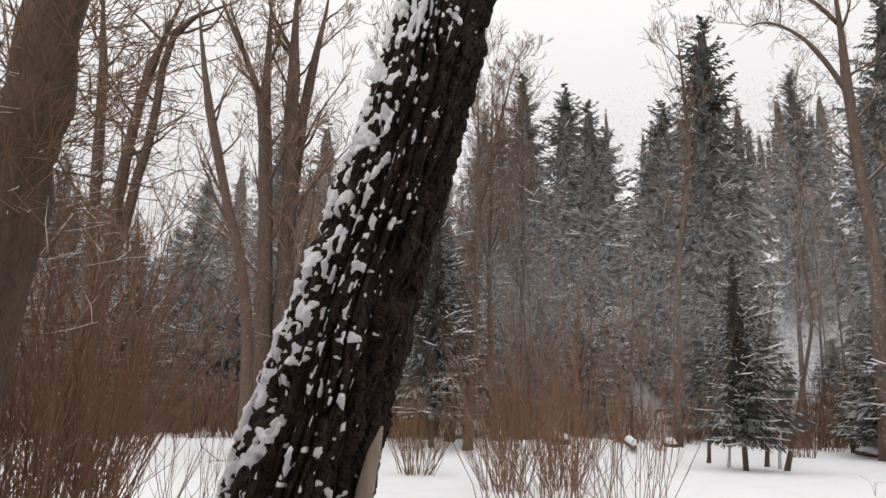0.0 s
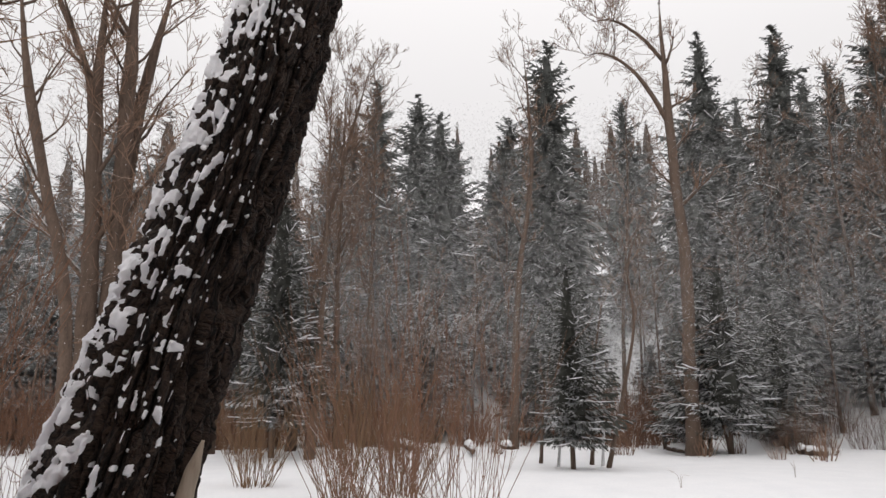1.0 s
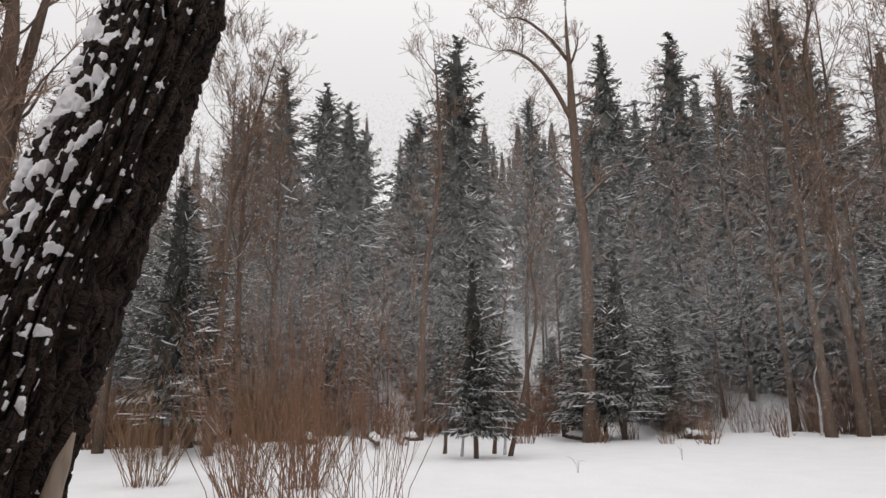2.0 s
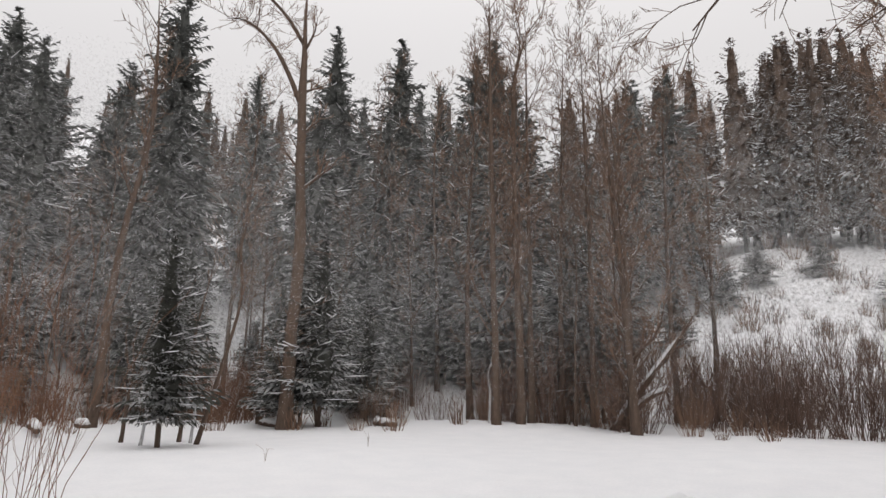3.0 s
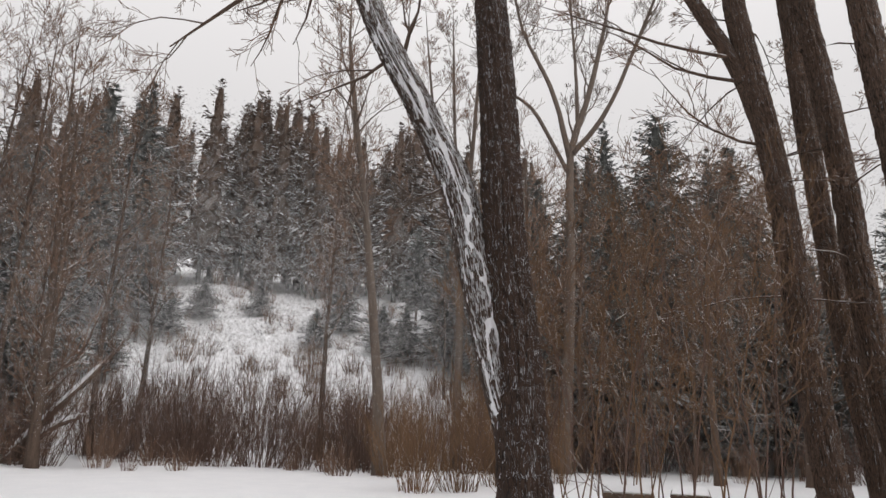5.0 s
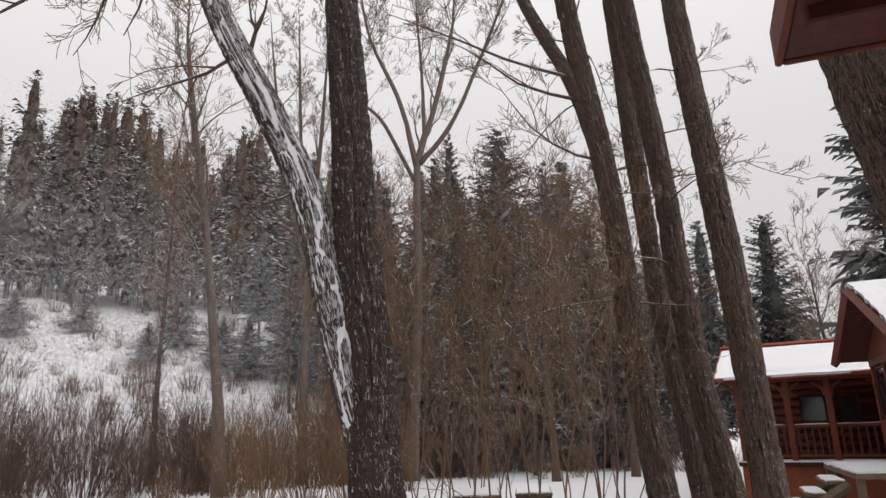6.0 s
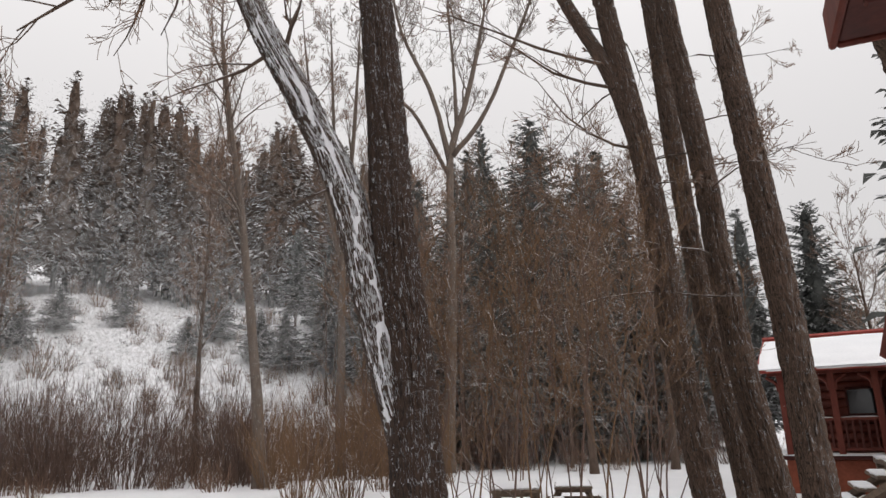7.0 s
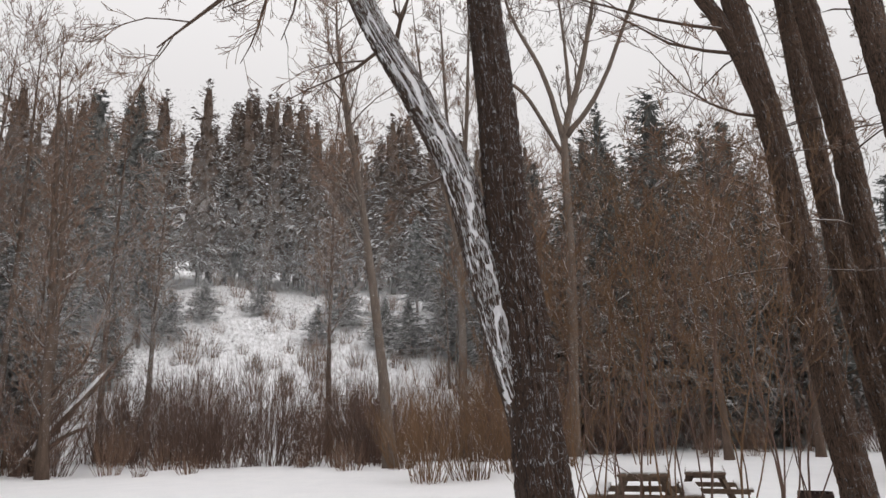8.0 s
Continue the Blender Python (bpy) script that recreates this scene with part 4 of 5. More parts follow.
bare_tree("cottonwood_tree", [(27.25, -4.5, -0.3), (27.21, -4.67, 2.23), (27.17, -4.91, 7.76), (27.15, -5.0, 12.85), (27.0, -5.73, 15.35), (26.81, -6.55, 19), (26.7, -6.9, 23)], 0.26, 0.05, 14, 18,
          "pale leafless cottonwood with a broad forked crown", 0.52, 3.0, (0, 5, 5, 6), 3, up=1.6, bark=BARK_HAZED, twig=BARK_HAZED, slim=0.006,
          fork=(([(27.15, -4.95, 12.6), (27.28, -4.23, 15.8), (27.46, -2.92, 19), (27.5, -2.3, 23)], 0.13, 0.035, 15), ([(27.13, -5.05, 12.8), (26.83, -6.49, 14.72), (26.37, -8.13, 18.65), (26.2, -9.4, 22)], 0.13, 0.035, 15),
                ([(27.17, -4.9, 11.9), (27.39, -3.47, 14.82), (27.5, -2.2, 16), (27.6, -0.6, 18.5)], 0.1, 0.03, 10), ([(27.1, -5.3, 14), (27.0, -5.2, 17), (26.9, -4.9, 22)], 0.1, 0.03, 10)))
bare_tree("cottonwood_tree", [(23.5, 2.0, -0.2), (23.5, 2.15, 1.9), (23.48, 2.4, 4.13), (23.43, 2.8, 7.46), (23.36, 3.32, 11), (23.2, 3.9, 15), (23.1, 4.0, 18)], 0.21, 0.05, 28, 19,
          "straight pale cottonwood with a spreading bare crown", 0.48, 4.0, (0, 5, 5, 5), 3, up=0.8, droop=0.05, bark=BARK_HAZED, slim=0.007)
bare_tree("cottonwood_tree", [(28.3, -0.5, -0.2), (28.3, -0.5, 5), (28.25, -0.6, 10), (28.2, -1.0, 15), (28.1, -1.3, 22)], 0.2, 0.04, 12, 26,
          "pale leafless cottonwood with several upright stems", 0.4, 2.6, (0, 5, 5, 5), 3, up=1.8, bark=BARK_HAZED, slim=0.006,
          fork=(([(28.3, -0.5, 8), (28.4, 0.3, 12), (28.5, 1.0, 16), (28.5, 1.5, 21)], 0.12, 0.03, 9), ([(28.3, -0.5, 9), (28.3, -0.1, 14), (28.3, 0.2, 21)], 0.11, 0.03, 9)))
bare_tree("cottonwood_tree", [(21.3, 12.0, -0.2), (21.3, 12.12, 1.75), (21.22, 12.26, 4.79), (21.08, 12.48, 8.58), (20.9, 12.78, 14)], 0.18, 0.06, 22, 20,
          "leafless brown cottonwood with dense fine twigs", 0.2, 2.4, (0, 6, 7), 2, up=1.3, twiggy=40)
bare_tree("cottonwood_tree", [(22.7, 13.3, -0.2), (22.73, 13.01, 0.7), (22.74, 13.0, 5.77), (22.51, 13.39, 13.5)], 0.17, 0.06, 20, 21,
          "leafless brown cottonwood with dense fine twigs", 0.25, 2.4, (0, 6, 7), 2, up=1.3, twiggy=40)
bare_tree("cottonwood_tree", [(19.15, 16.3, -0.2), (19.13, 16.37, 3.43), (19.07, 16.44, 9.91), (19.02, 16.5, 17.5)], 0.16, 0.05, 24, 22,
          "tall leafless cottonwood with upswept fine branches", 0.3, 2.6, (0, 6, 7), 2, up=1.5, twiggy=30)
bare_tree("cottonwood_tree", [(20.5, 16.3, -0.2), (20.49, 16.3, 3.1), (20.42, 16.38, 7.95), (20.42, 16.39, 13.5), (20.9, 16.0, 16)], 0.17, 0.05, 22, 23,
          "tall leafless cottonwood with upswept fine branches", 0.35, 2.8, (0, 6, 7), 2, up=1.5, twiggy=30)
bare_tree("cottonwood_tree", [(0.3, 24.2, -0.2), (1.14, 23.97, 7.31), (1.74, 23.94, 10.34), (2.69, 23.85, 14.5)], 0.15, 0.04, 16, 24,
          "thin leaning leafless cottonwood", 0.35, 2.2, (0, 6, 6), 2, up=1.4)
bare_tree("cottonwood_tree", [(8.3, 24.5, -0.2), (8.6, 24.4, 6), (9.2, 24.2, 11), (9.0, 24.3, 16.5)], 0.16, 0.04, 18, 25,
          "thin leafless cottonwood with fanned upper branches", 0.4, 2.4, (0, 6, 6), 2, up=1.4)
for k, (az, d, hh) in enumerate(((1.5, 22, 13), (3.8, 24, 14), (6.0, 27, 15.5), (-6, 24, 15), (52, 27, 17.5), (54.5, 30, 18), (57, 28, 17), (60, 29, 16.5), (47, 29, 17), (63.5, 31, 16), (66.5, 33, 14), (80, 31, 15), (93, 30, 16), (97, 26, 13), (101, 29, 12), (111, 25, 12), (117, 27, 10), (131.5, 33, 9), (135, 36, 10))):
    x, y = spot(az, d)
    z = height(x, y)
    bare_tree("cottonwood_tree", [(x, y, z - 0.3), (x + rnd.uniform(-.3, .3), y, z + hh * 0.4), (x + rnd.uniform(-.6, .6), y + rnd.uniform(-.4, .4), z + hh)], 0.15, 0.02, 26, 80 + k,
              "leafless brown cottonwood among the thicket", 0.42, 3.0, (0, 6, 7), 2, up=1.4, twiggy=25)
# dead, snow-lined poles by the young spruce
for k, line in enumerate(([(8.62, 17.65, -0.2), (9.11, 17.41, 1.96), (9.45, 17.23, 3.88), (9.37, 17.27, 5.37), (9.6, 17.1, 6.4)], [(8.9, 19.2, -0.2), (9.0, 19.1, 1.5), (9.1, 19.1, 3), (9.5, 18.9, 5.5)],
                          [(7.4, 19.4, -0.2), (7.5, 19.4, 1.2), (7.6, 19.3, 2.6)], [(13.4, 20.0, -0.2), (12.9, 20.4, 1.6), (12.7, 20.6, 3)], [(14.3, 20.2, -0.2), (14.0, 20.4, 1.5), (13.6, 20.6, 2.6)])):
    bare_tree("dead_sapling", line, 0.06, 0.02, 5, 120 + k, "dead leaning sapling standing in the snow", 0.4, 0.9, (0, 3, 3), 1, group="dead saplings")
for k, (az, d, hh) in enumerate(((21.4, 19.5, 2.2), (24.9, 20.5, 2.6), (48.5, 26, 2.6))):
    x, y = spot(az, d)
    z = height(x, y)
    bare_tree("dead_sapling", [(x, y, z - 0.2), (x + 0.1, y, z + hh * 0.4), (x + 0.05 * k, y + 0.1, z + hh * 0.7), (x + 0.3, y - 0.1, z + hh)], 0.045, 0.015, 4, 170 + k,
              "thin dead stem plastered white with snow", 0.4, 0.9, (0, 3, 3), 1, bark=PLASTER, group="dead saplings")
# a fallen willow whose limbs carry snow
fallen = bare_tree("leaning_willow", [(22.6, 13.8, -0.2), (23.27, 12.7, 1.66), (23.83, 11.65, 3.22), (24.1, 11.1, 4.2)], 0.14, 0.04, 12, 131, "half-fallen willow with snow along its limbs", 0.3, 1.6, (0, 5, 5), 2,
                   fork=(([(22.8, 13.5, 0.2), (23.3, 12.66, 1.13), (23.7, 11.95, 1.5)], 0.11, 0.06, 4),), up=1.4, group="leaning willow")
for line in ([(22.75, 13.65, 0.42), (23.25, 12.7, 1.8), (23.8, 11.65, 3.33)], [(22.9, 13.4, 0.5), (23.28, 12.66, 1.25), (23.66, 11.97, 1.6)]):
    g = Geo()
    g.tube([p - Vector((22.6, 13.8, -0.2)) for p in smooth_line(line, 12)], [0.03] + [rnd.uniform(0.06, 0.085) for _ in range(11)] + [0.02], 7)
    part("snow_cover", g, SNOW_CLUMP, fallen, "snow lying along the limb", True)

# ---- saplings and shrubs close by ----
r = random.Random(77)
for k, (az, d, hh) in enumerate(((98.5, 8.6, 3.9), (101, 9.5, 4.6), (103.5, 8.0, 4.2), (106, 9.0, 4.4), (108.5, 8.2, 5.0), (111, 8.8, 4.5), (113.5, 7.8, 4.3), (96.5, 10, 3.6), (115.5, 10.5, 4.5), (104.8, 11.5, 4.5))):
    x, y = spot(az, d)
    z = height(x, y)
    lean_x, lean_y = r.uniform(-.5, .5), r.uniform(-.7, .7)
    stems = []
    for j in range(3):
        out_x, out_y = r.uniform(-.7, .7), r.uniform(-1.1, 1.1)
        stems.append(([(x + r.uniform(-.15, .15), y + r.uniform(-.15, .15), z)] + [(x + out_x * s + r.uniform(-.12, .12), y + out_y * s + r.uniform(-.14, .14), z + hh * s * r.uniform(0.8, 1)) for s in (0.25, 0.5, 0.75, 1.0)], 0.01, 0.003, 7))
    bare_tree("sapling", [(x, y, z - 0.1)] + [(x + lean_x * s + r.uniform(-.1, .1), y + lean_y * s + r.uniform(-.12, .12), z + hh * s) for s in (0.25, 0.5, 0.75, 1.0)], 0.014, 0.004, 9, 140 + k,
              "thin leafless sapling with arching bare shoots", 0.2, 1.5, (0, 4, 4), 2, bark=TWIG_OCHRE if k % 2 else TWIG_DARK, twig=TWIG_OCHRE, fork=stems, up=1.0, group="sapling thicket", slim=0.003)
NEAR_RED = shrub("red_willow_shrub", 3.2, 0.65, 52, 150, "tall russet willow shrub full of fine shoots", TWIG_RED, 14, "near willows", 0.008)
NEAR_RED.matrix_basis = stand(*spot(-31, 6.2), 0.3)
for az, d, size in ((-35, 5.4, 1.0), (-30, 9, 1.0), (-34, 8, 1.1)):
    copy_thing(NEAR_RED, stand(*spot(az, d), az, size))
NEAR_THIN = shrub("willow_shrub", 3.0, 0.75, 22, 151, "sparse reddish-brown willow shoots standing in snow", TWIG_RED, 7, "near willows", 0.0065)
NEAR_THIN.matrix_basis = stand(*spot(9.5, 7.6), 0.5)
for az, d, size in ((4.5, 8.2, 1.0), (13.5, 8.8, 0.95), (-22, 7.5, 0.75), (7, 9.8, 1.15)):
    copy_thing(NEAR_THIN, stand(*spot(az, d), az, size))
MID_OCHRE = shrub("willow_shrub", 2.8, 0.7, 60, 152, "ochre-brown willow shrub rising from the snow", TWIG_OCHRE, 7, "meadow willows", 0.01)
MID_OCHRE.matrix_basis = stand(*spot(88, 18.0), 0.5)
for az, d, size in ((91.5, 18.5, 1.1), (94.5, 20, 1.1), (86, 22, 0.9), (99, 22, 0.8), (4, 12.5, 0.85), (8.5, 13.5, 0.9), (-3, 15, 0.8)):
    copy_thing(MID_OCHRE, stand(*spot(az, d), az, size))

# ---- red cabins, picnic tables and small things ----
def frame_at(origin, along_x):
    """Matrix whose x runs along a ground direction and whose z is up."""
    x = Vector((along_x[0], along_x[1], 0)).normalized()
    y = Vector((0, 0, 1)).cross(x)
    m = Matrix((x, y, (0, 0, 1))).transposed().to_4x4()
    m.translation = origin
    return m


def box(parent, name, mat, cx, cy, cz, sx, sy, sz, label="", cut=0.012, turn=None):
    g = Geo()
    g.box(Matrix.Translation((cx, cy, cz)) @ (turn or Matrix.Identity(4)), sx, sy, sz, cut)
    return part(name, g, mat, parent, label)


def window(parent, cx, cy, cz, w, h, axis="x", bars=1):
    """Glazed window in a wall that runs along x or y: pane, four frame bars and mullions."""
    t = 0.05
    pane = box(parent, "window", GLASS, cx, cy, cz, w if axis == "x" else 0.02, 0.02 if axis == "x" else w, h, "dark window glass", 0)
    for s in (-1, 1):
        for (a, b, c, d) in ((s * w / 2, 0, t, h + t), (0, s * h / 2, w, t)):
            box(pane, "frame", RED_DARK, cx + (a if axis == "x" else 0), cy + (0 if axis == "x" else a), cz + b, c if axis == "x" else 0.07, 0.07 if axis == "x" else c, d, cut=0.006)
    for k in range(bars):
        o = w * ((k + 1) / (bars + 1) - 0.5)
        box(pane, "mullion", RED_DARK, cx + (o if axis == "x" else 0), cy + (0 if axis == "x" else o), cz, 0.04 if axis == "x" else 0.06, 0.06 if axis == "x" else 0.04, h, cut=0.004)
    return pane


def snow_slab(parent, name, corners, thick, label, n=12, seed=0):
    """Uneven snow on a sloping or level rectangle; corners a, b, c, d go round it."""
    r = random.Random(seed)
    a, b, c, d = [Vector(p) for p in corners]
    up = (b - a).cross(d - a).normalized()
    up = up if up.z > 0 else -up
    g = Geo()
    for i in range(n + 1):
        for j in range(n + 1):
            u, v = i / n, j / n
            rim = min(1, 6 * min(u, 1 - u, v, 1 - v) + 0.25)
            p = a.lerp(b, u).lerp(d.lerp(c, u), v)
            edge = Vector((r.uniform(-1, 1), r.uniform(-1, 1), 0)) * 0.02
            g.v.append(p + edge + up * thick * rim * (0.85 + 0.4 * noise.noise(p * 1.7)))
    for i in range(n):
        for j in range(n):
            q = i * (n + 1) + j
            g.f.append((q, q + n + 1, q + n + 2, q + 1))
    base = len(g.v)
    ring = [i * (n + 1) for i in range(n + 1)] + [n * (n + 1) + j for j in range(1, n + 1)] + [i * (n + 1) + n for i in range(n - 1, -1, -1)] + [j for j in range(n - 1, 0, -1)]
    for q in ring:
        g.v.append(g.v[q] - up * thick * 0.45)
    for k in range(len(ring)):
        k2 = (k + 1) % len(ring)
        g.f.append((ring[k], ring[k2], base + k2, base + k))
    return part(name, g, SNOW, parent, label, True)


def far_cabin():
    """Cabin with a railed porch: x runs along its front, y away from the meadow's side, z from the snow."""
    c = thing("cabin", (0, 0, 0), "red-stained log cabin with a railed porch and snowy roof", "cabin")
    c.matrix_basis = frame_at((15.45, -10.4, 0), (-0.646, -0.763))
    L = 5.6
    # snowy skirting below the deck, deck, and the rear wall in logs
    box(c, "skirting", RUST, L / 2, -0.2 + 2.2, 0.36, L, 4.0, 0.72, "rust red skirting under the porch")
    box(c, "deck", RED_DARK, L / 2, -0.25 + 2.2, 0.78, L + 0.1, 4.2, 0.1)
    snow_slab(c, "snow_on_deck", [(0, -0.2, 0.83), (L, -0.2, 0.83), (L, 0.1, 0.83), (0, 0.1, 0.83)], 0.05, "snow along the deck's edge", 8, 3)
    for k in range(9):
        g = Geo()
        z = 0.95 + 0.205 * k
        g.tube([(-0.05, 1.75, z), (L, 1.75, z)], [0.115, 0.115], 10)
        part("log", g, RED_WOOD, c, smooth=True)
    for k in range(9):
        g = Geo()
        z = 0.95 + 0.205 * k
        g.tube([(0.05, 1.6, z), (0.05, 4.1, z)], [0.113, 0.113], 10)
        part("log", g, RED_WOOD, c, smooth=True)
    box(c, "rear_wall", RED_DARK, L / 2, 4.1, 1.75, L, 0.15, 1.9)
    window(c, 1.75, 1.6, 2.0, 0.75, 0.62, "x", 0)
    window(c, 2.45, 1.6, 2.0, 0.4, 0.62, "x", 0)
    box(c, "door", RED_DARK, 3.5, 1.61, 1.82, 0.9, 0.08, 1.95)
    # posts, curved braces, beam
    posts = (0.12, 1.15, 2.0, 3.1, 4.3, 5.5)
    for x in posts:
        box(c, "post", RED_WOOD, x, -0.12, 1.72, 0.14, 0.14, 1.8, cut=0.015)
        for s in (-1, 1):
            g = Geo()
            g.tube(smooth_line([(x + s * 0.06, -0.12, 2.25), (x + s * 0.1, -0.12, 2.43), (x + s * 0.3, -0.12, 2.58)], 6), [0.04] * 7, 6)
            part("brace", g, RED_WOOD, c)
    box(c, "beam", RED_WOOD, L / 2, -0.12, 2.68, L + 0.3, 0.16, 0.16)
    for a, b in zip(posts[:-1], posts[1:]):
        box(c, "top_rail", RED_WOOD, (a + b) / 2, -0.12, 1.6, b - a - 0.14, 0.09, 0.07)
        snow_slab(c, "snow_on_rail", [(a + 0.07, -0.165, 1.635), (b - 0.07, -0.165, 1.635), (b - 0.07, -0.075, 1.635), (a + 0.07, -0.075, 1.635)], 0.02, "", 6, int(a * 10))
        box(c, "bottom_rail", RED_WOOD, (a + b) / 2, -0.12, 0.95, b - a - 0.14, 0.08, 0.07)
        n = max(3, round((b - a) / 0.15))
        for k in range(1, n):
            box(c, "baluster", RED_DARK, a + (b - a) * k / n, -0.12, 1.275, 0.05, 0.05, 0.58, cut=0.006)
    # roof: two slopes of red metal under snow, with gable boards
    for y0, z0, y1, z1, snowy in ((-0.45, 2.66, 2.1, 3.58, True), (4.6, 2.66, 2.1, 3.58, True)):
        g = Geo()
        lo, hi = Vector((0, y0, z0)), Vector((0, y1, z1))
        n = Vector((0, -(z1 - z0), y1 - y0)).normalized() * (1 if y1 > y0 else -1) * 0.07
        for x in (-0.35, L + 0.35):
            for p in (lo, hi):
                g.v += [Vector((x, p.y, p.z)), Vector((x, p.y, p.z)) + n]
        g.f += [(0, 4, 5, 1), (2, 3, 7, 6), (0, 1, 3, 2), (4, 6, 7, 5), (1, 5, 7, 3), (0, 2, 6, 4)]
        roof = part("roof_slope", g, METAL_ROOF, c, "red metal roof edge under the snow")
        q = [Vector((-0.3, y0, z0)) + n, Vector((L + 0.3, y0, z0)) + n, Vector((L + 0.3, y1, z1)) + n - (hi - lo) * 0.05, Vector((-0.3, y1, z1)) + n - (hi - lo) * 0.05]
        snow_slab(roof, "roof_snow", q, 0.13, "smooth snow on the roof", 16, 8)
    g = Geo()
    g.tube([(-0.35, 2.1, 3.68), (L + 0.35, 2.1, 3.68)], [0.07, 0.07], 6)
    part("ridge_cap", g, METAL_ROOF, c)
    for x in (0.02, L - 0.02):
        g = Geo()
        for xx in (x - 0.04, x + 0.04):
            g.v += [Vector((xx, -0.1, 2.7)), Vector((xx, 4.3, 2.7)), Vector((xx, 2.1, 3.54))]
        g.f += [(0, 1, 2), (5, 4, 3), (0, 3, 4, 1), (1, 4, 5, 2), (2, 5, 3, 0)]
        part("gable", g, RED_WOOD, c, "red boarded gable")


def near_cabin():
    """Gabled cabin with a glazed porch; x runs from the near eave to the far one, y out of the gable towards the steps."""
    c = thing("cabin", (0, 0, 0), "red log cabin with a glazed gable porch, deck and snowy roof", "cabin")
    c.matrix_basis = frame_at((8.97, -8.7, 0), (0.838, -0.546))
    W, D = 5.1, 6.0
    e0, e1 = 0.45, W - 0.45
    box(c, "skirting", RUST, W / 2, -D / 2 - 0.6, 0.42, e1 - e0, D, 0.84, "rust red skirting")
    box(c, "floor", RED_DARK, W / 2, -D / 2 - 0.5, 0.9, e1 - e0 + 0.1, D, 0.1)
    # low boarded walls under the glazing, then posts and windows
    box(c, "low_wall", RED_WOOD, W / 2, -0.6, 1.32, e1 - e0, 0.12, 0.74)
    for k in range(4):
        x = e0 + (e1 - e0) * (k + 0.5) / 4
        window(c, x, -0.6, 2.22, 0.9, 0.94, "x", 0)
    for k in range(5):
        box(c, "post", RED_WOOD, e0 + (e1 - e0) * k / 4, -0.6, 2.05, 0.13, 0.15, 1.9, cut=0.012)
    box(c, "tie_beam", RED_WOOD, W / 2, -0.6, 2.83, e1 - e0 + 0.2, 0.16, 0.2)
    # near side wall with windows, far side wall, back wall
    for k in range(9):
        for x, name in ((e0, "log"), (e1, "log")):
            g = Geo()
            z = 1.05 + 0.21 * k
            g.tube([(x, -0.7, z), (x, -D - 0.6, z)], [0.115, 0.115], 10)
            part(name, g, RED_WOOD, c, smooth=True)
    box(c, "rear_wall", RED_DARK, W / 2, -D - 0.55, 1.9, e1 - e0, 0.12, 1.9)
    for k in range(2):
        window(c, e0 - 0.13, -1.5 - 1.6 * k, 2.1, 1.1, 0.9, "y", 1)
    # roof slopes with overhang, boards, snow
    for x0, x1 in ((0.0, W / 2), (W, W / 2)):
        g = Geo()
        lo, hi = Vector((x0, 0, 2.88)), Vector((x1, 0, 4.02))
        n = Vector((-(4.02 - 2.88), 0, abs(x1 - x0))).normalized()
        n = n if x0 < x1 else Vector((-n.x, 0, n.z))
        n = n * 0.09
        for y in (0.0, -D - 0.9):
            for p in (lo, hi):
                g.v += [Vector((p.x, y, p.z)), Vector((p.x, y, p.z)) + n]
        g.f += [(0, 4, 5, 1), (2, 3, 7, 6), (0, 1, 3, 2), (4, 6, 7, 5), (1, 5, 7, 3), (0, 2, 6, 4)]
        slope = part("roof_slope", g, RED_DARK, c, "dark red roof boards")
        snow_slab(slope, "roof_snow", [lo + n, lo + n + Vector((0, -D - 0.9, 0)), hi + n * 1.2 + Vector((0, -D - 0.9, 0)), hi + n * 1.2], 0.16, "thick smooth roof snow", 16, 5)
        g = Geo()
        g.tube([lo + Vector((0, 0.03, -0.02)), hi + Vector((0, 0.03, -0.02))], [0.09, 0.09], 4)
        part("barge_board", g, RED_WOOD, c)
    g = Geo()
    for y in (-0.5, -0.6):
        g.v += [Vector((0.4, y, 2.9)), Vector((W - 0.4, y, 2.9)), Vector((W / 2, y, 3.95))]
    g.f += [(0, 1, 2), (5, 4, 3), (0, 3, 4, 1), (1, 4, 5, 2), (2, 5, 3, 0)]
    part("gable", g, RED_WOOD, c, "red boarded gable")
    # deck before the gable, with snow, posts and steps down
    box(c, "deck", PLANK, 2.2, 0.12, 0.85, 3.2, 1.24, 0.1)
    snow_slab(c, "snow_on_deck", [(0.6, -0.5, 0.9), (3.8, -0.5, 0.9), (3.8, 0.74, 0.9), (0.6, 0.74, 0.9)], 0.06, "snow lying on the deck", 12, 9)
    for x, y in ((0.75, 0.66), (2.75, 0.66), (3.7, 0.66)):
        box(c, "deck_post", PLANK, x, y, 0.4, 0.12, 0.12, 0.9)
    for k in range(4):
        y, z = 0.9 + 0.29 * k, 0.7 - 0.19 * k
        tread = box(c, "tread", PLANK, 2.0, y, z, 1.3, 0.3, 0.06)
        snow_slab(tread, "tread_snow", [(1.36, y - 0.14, z + 0.03), (2.64, y - 0.14, z + 0.03), (2.64, y + 0.14, z + 0.03), (1.36, y + 0.14, z + 0.03)], 0.045, "", 6, k)
    for x in (1.33, 2.67):
        g = Geo()
        g.tube([(x, 0.72, 0.68), (x, 1.95, -0.1)], [0.08, 0.08], 4)
        part("stringer", g, PLANK, c)


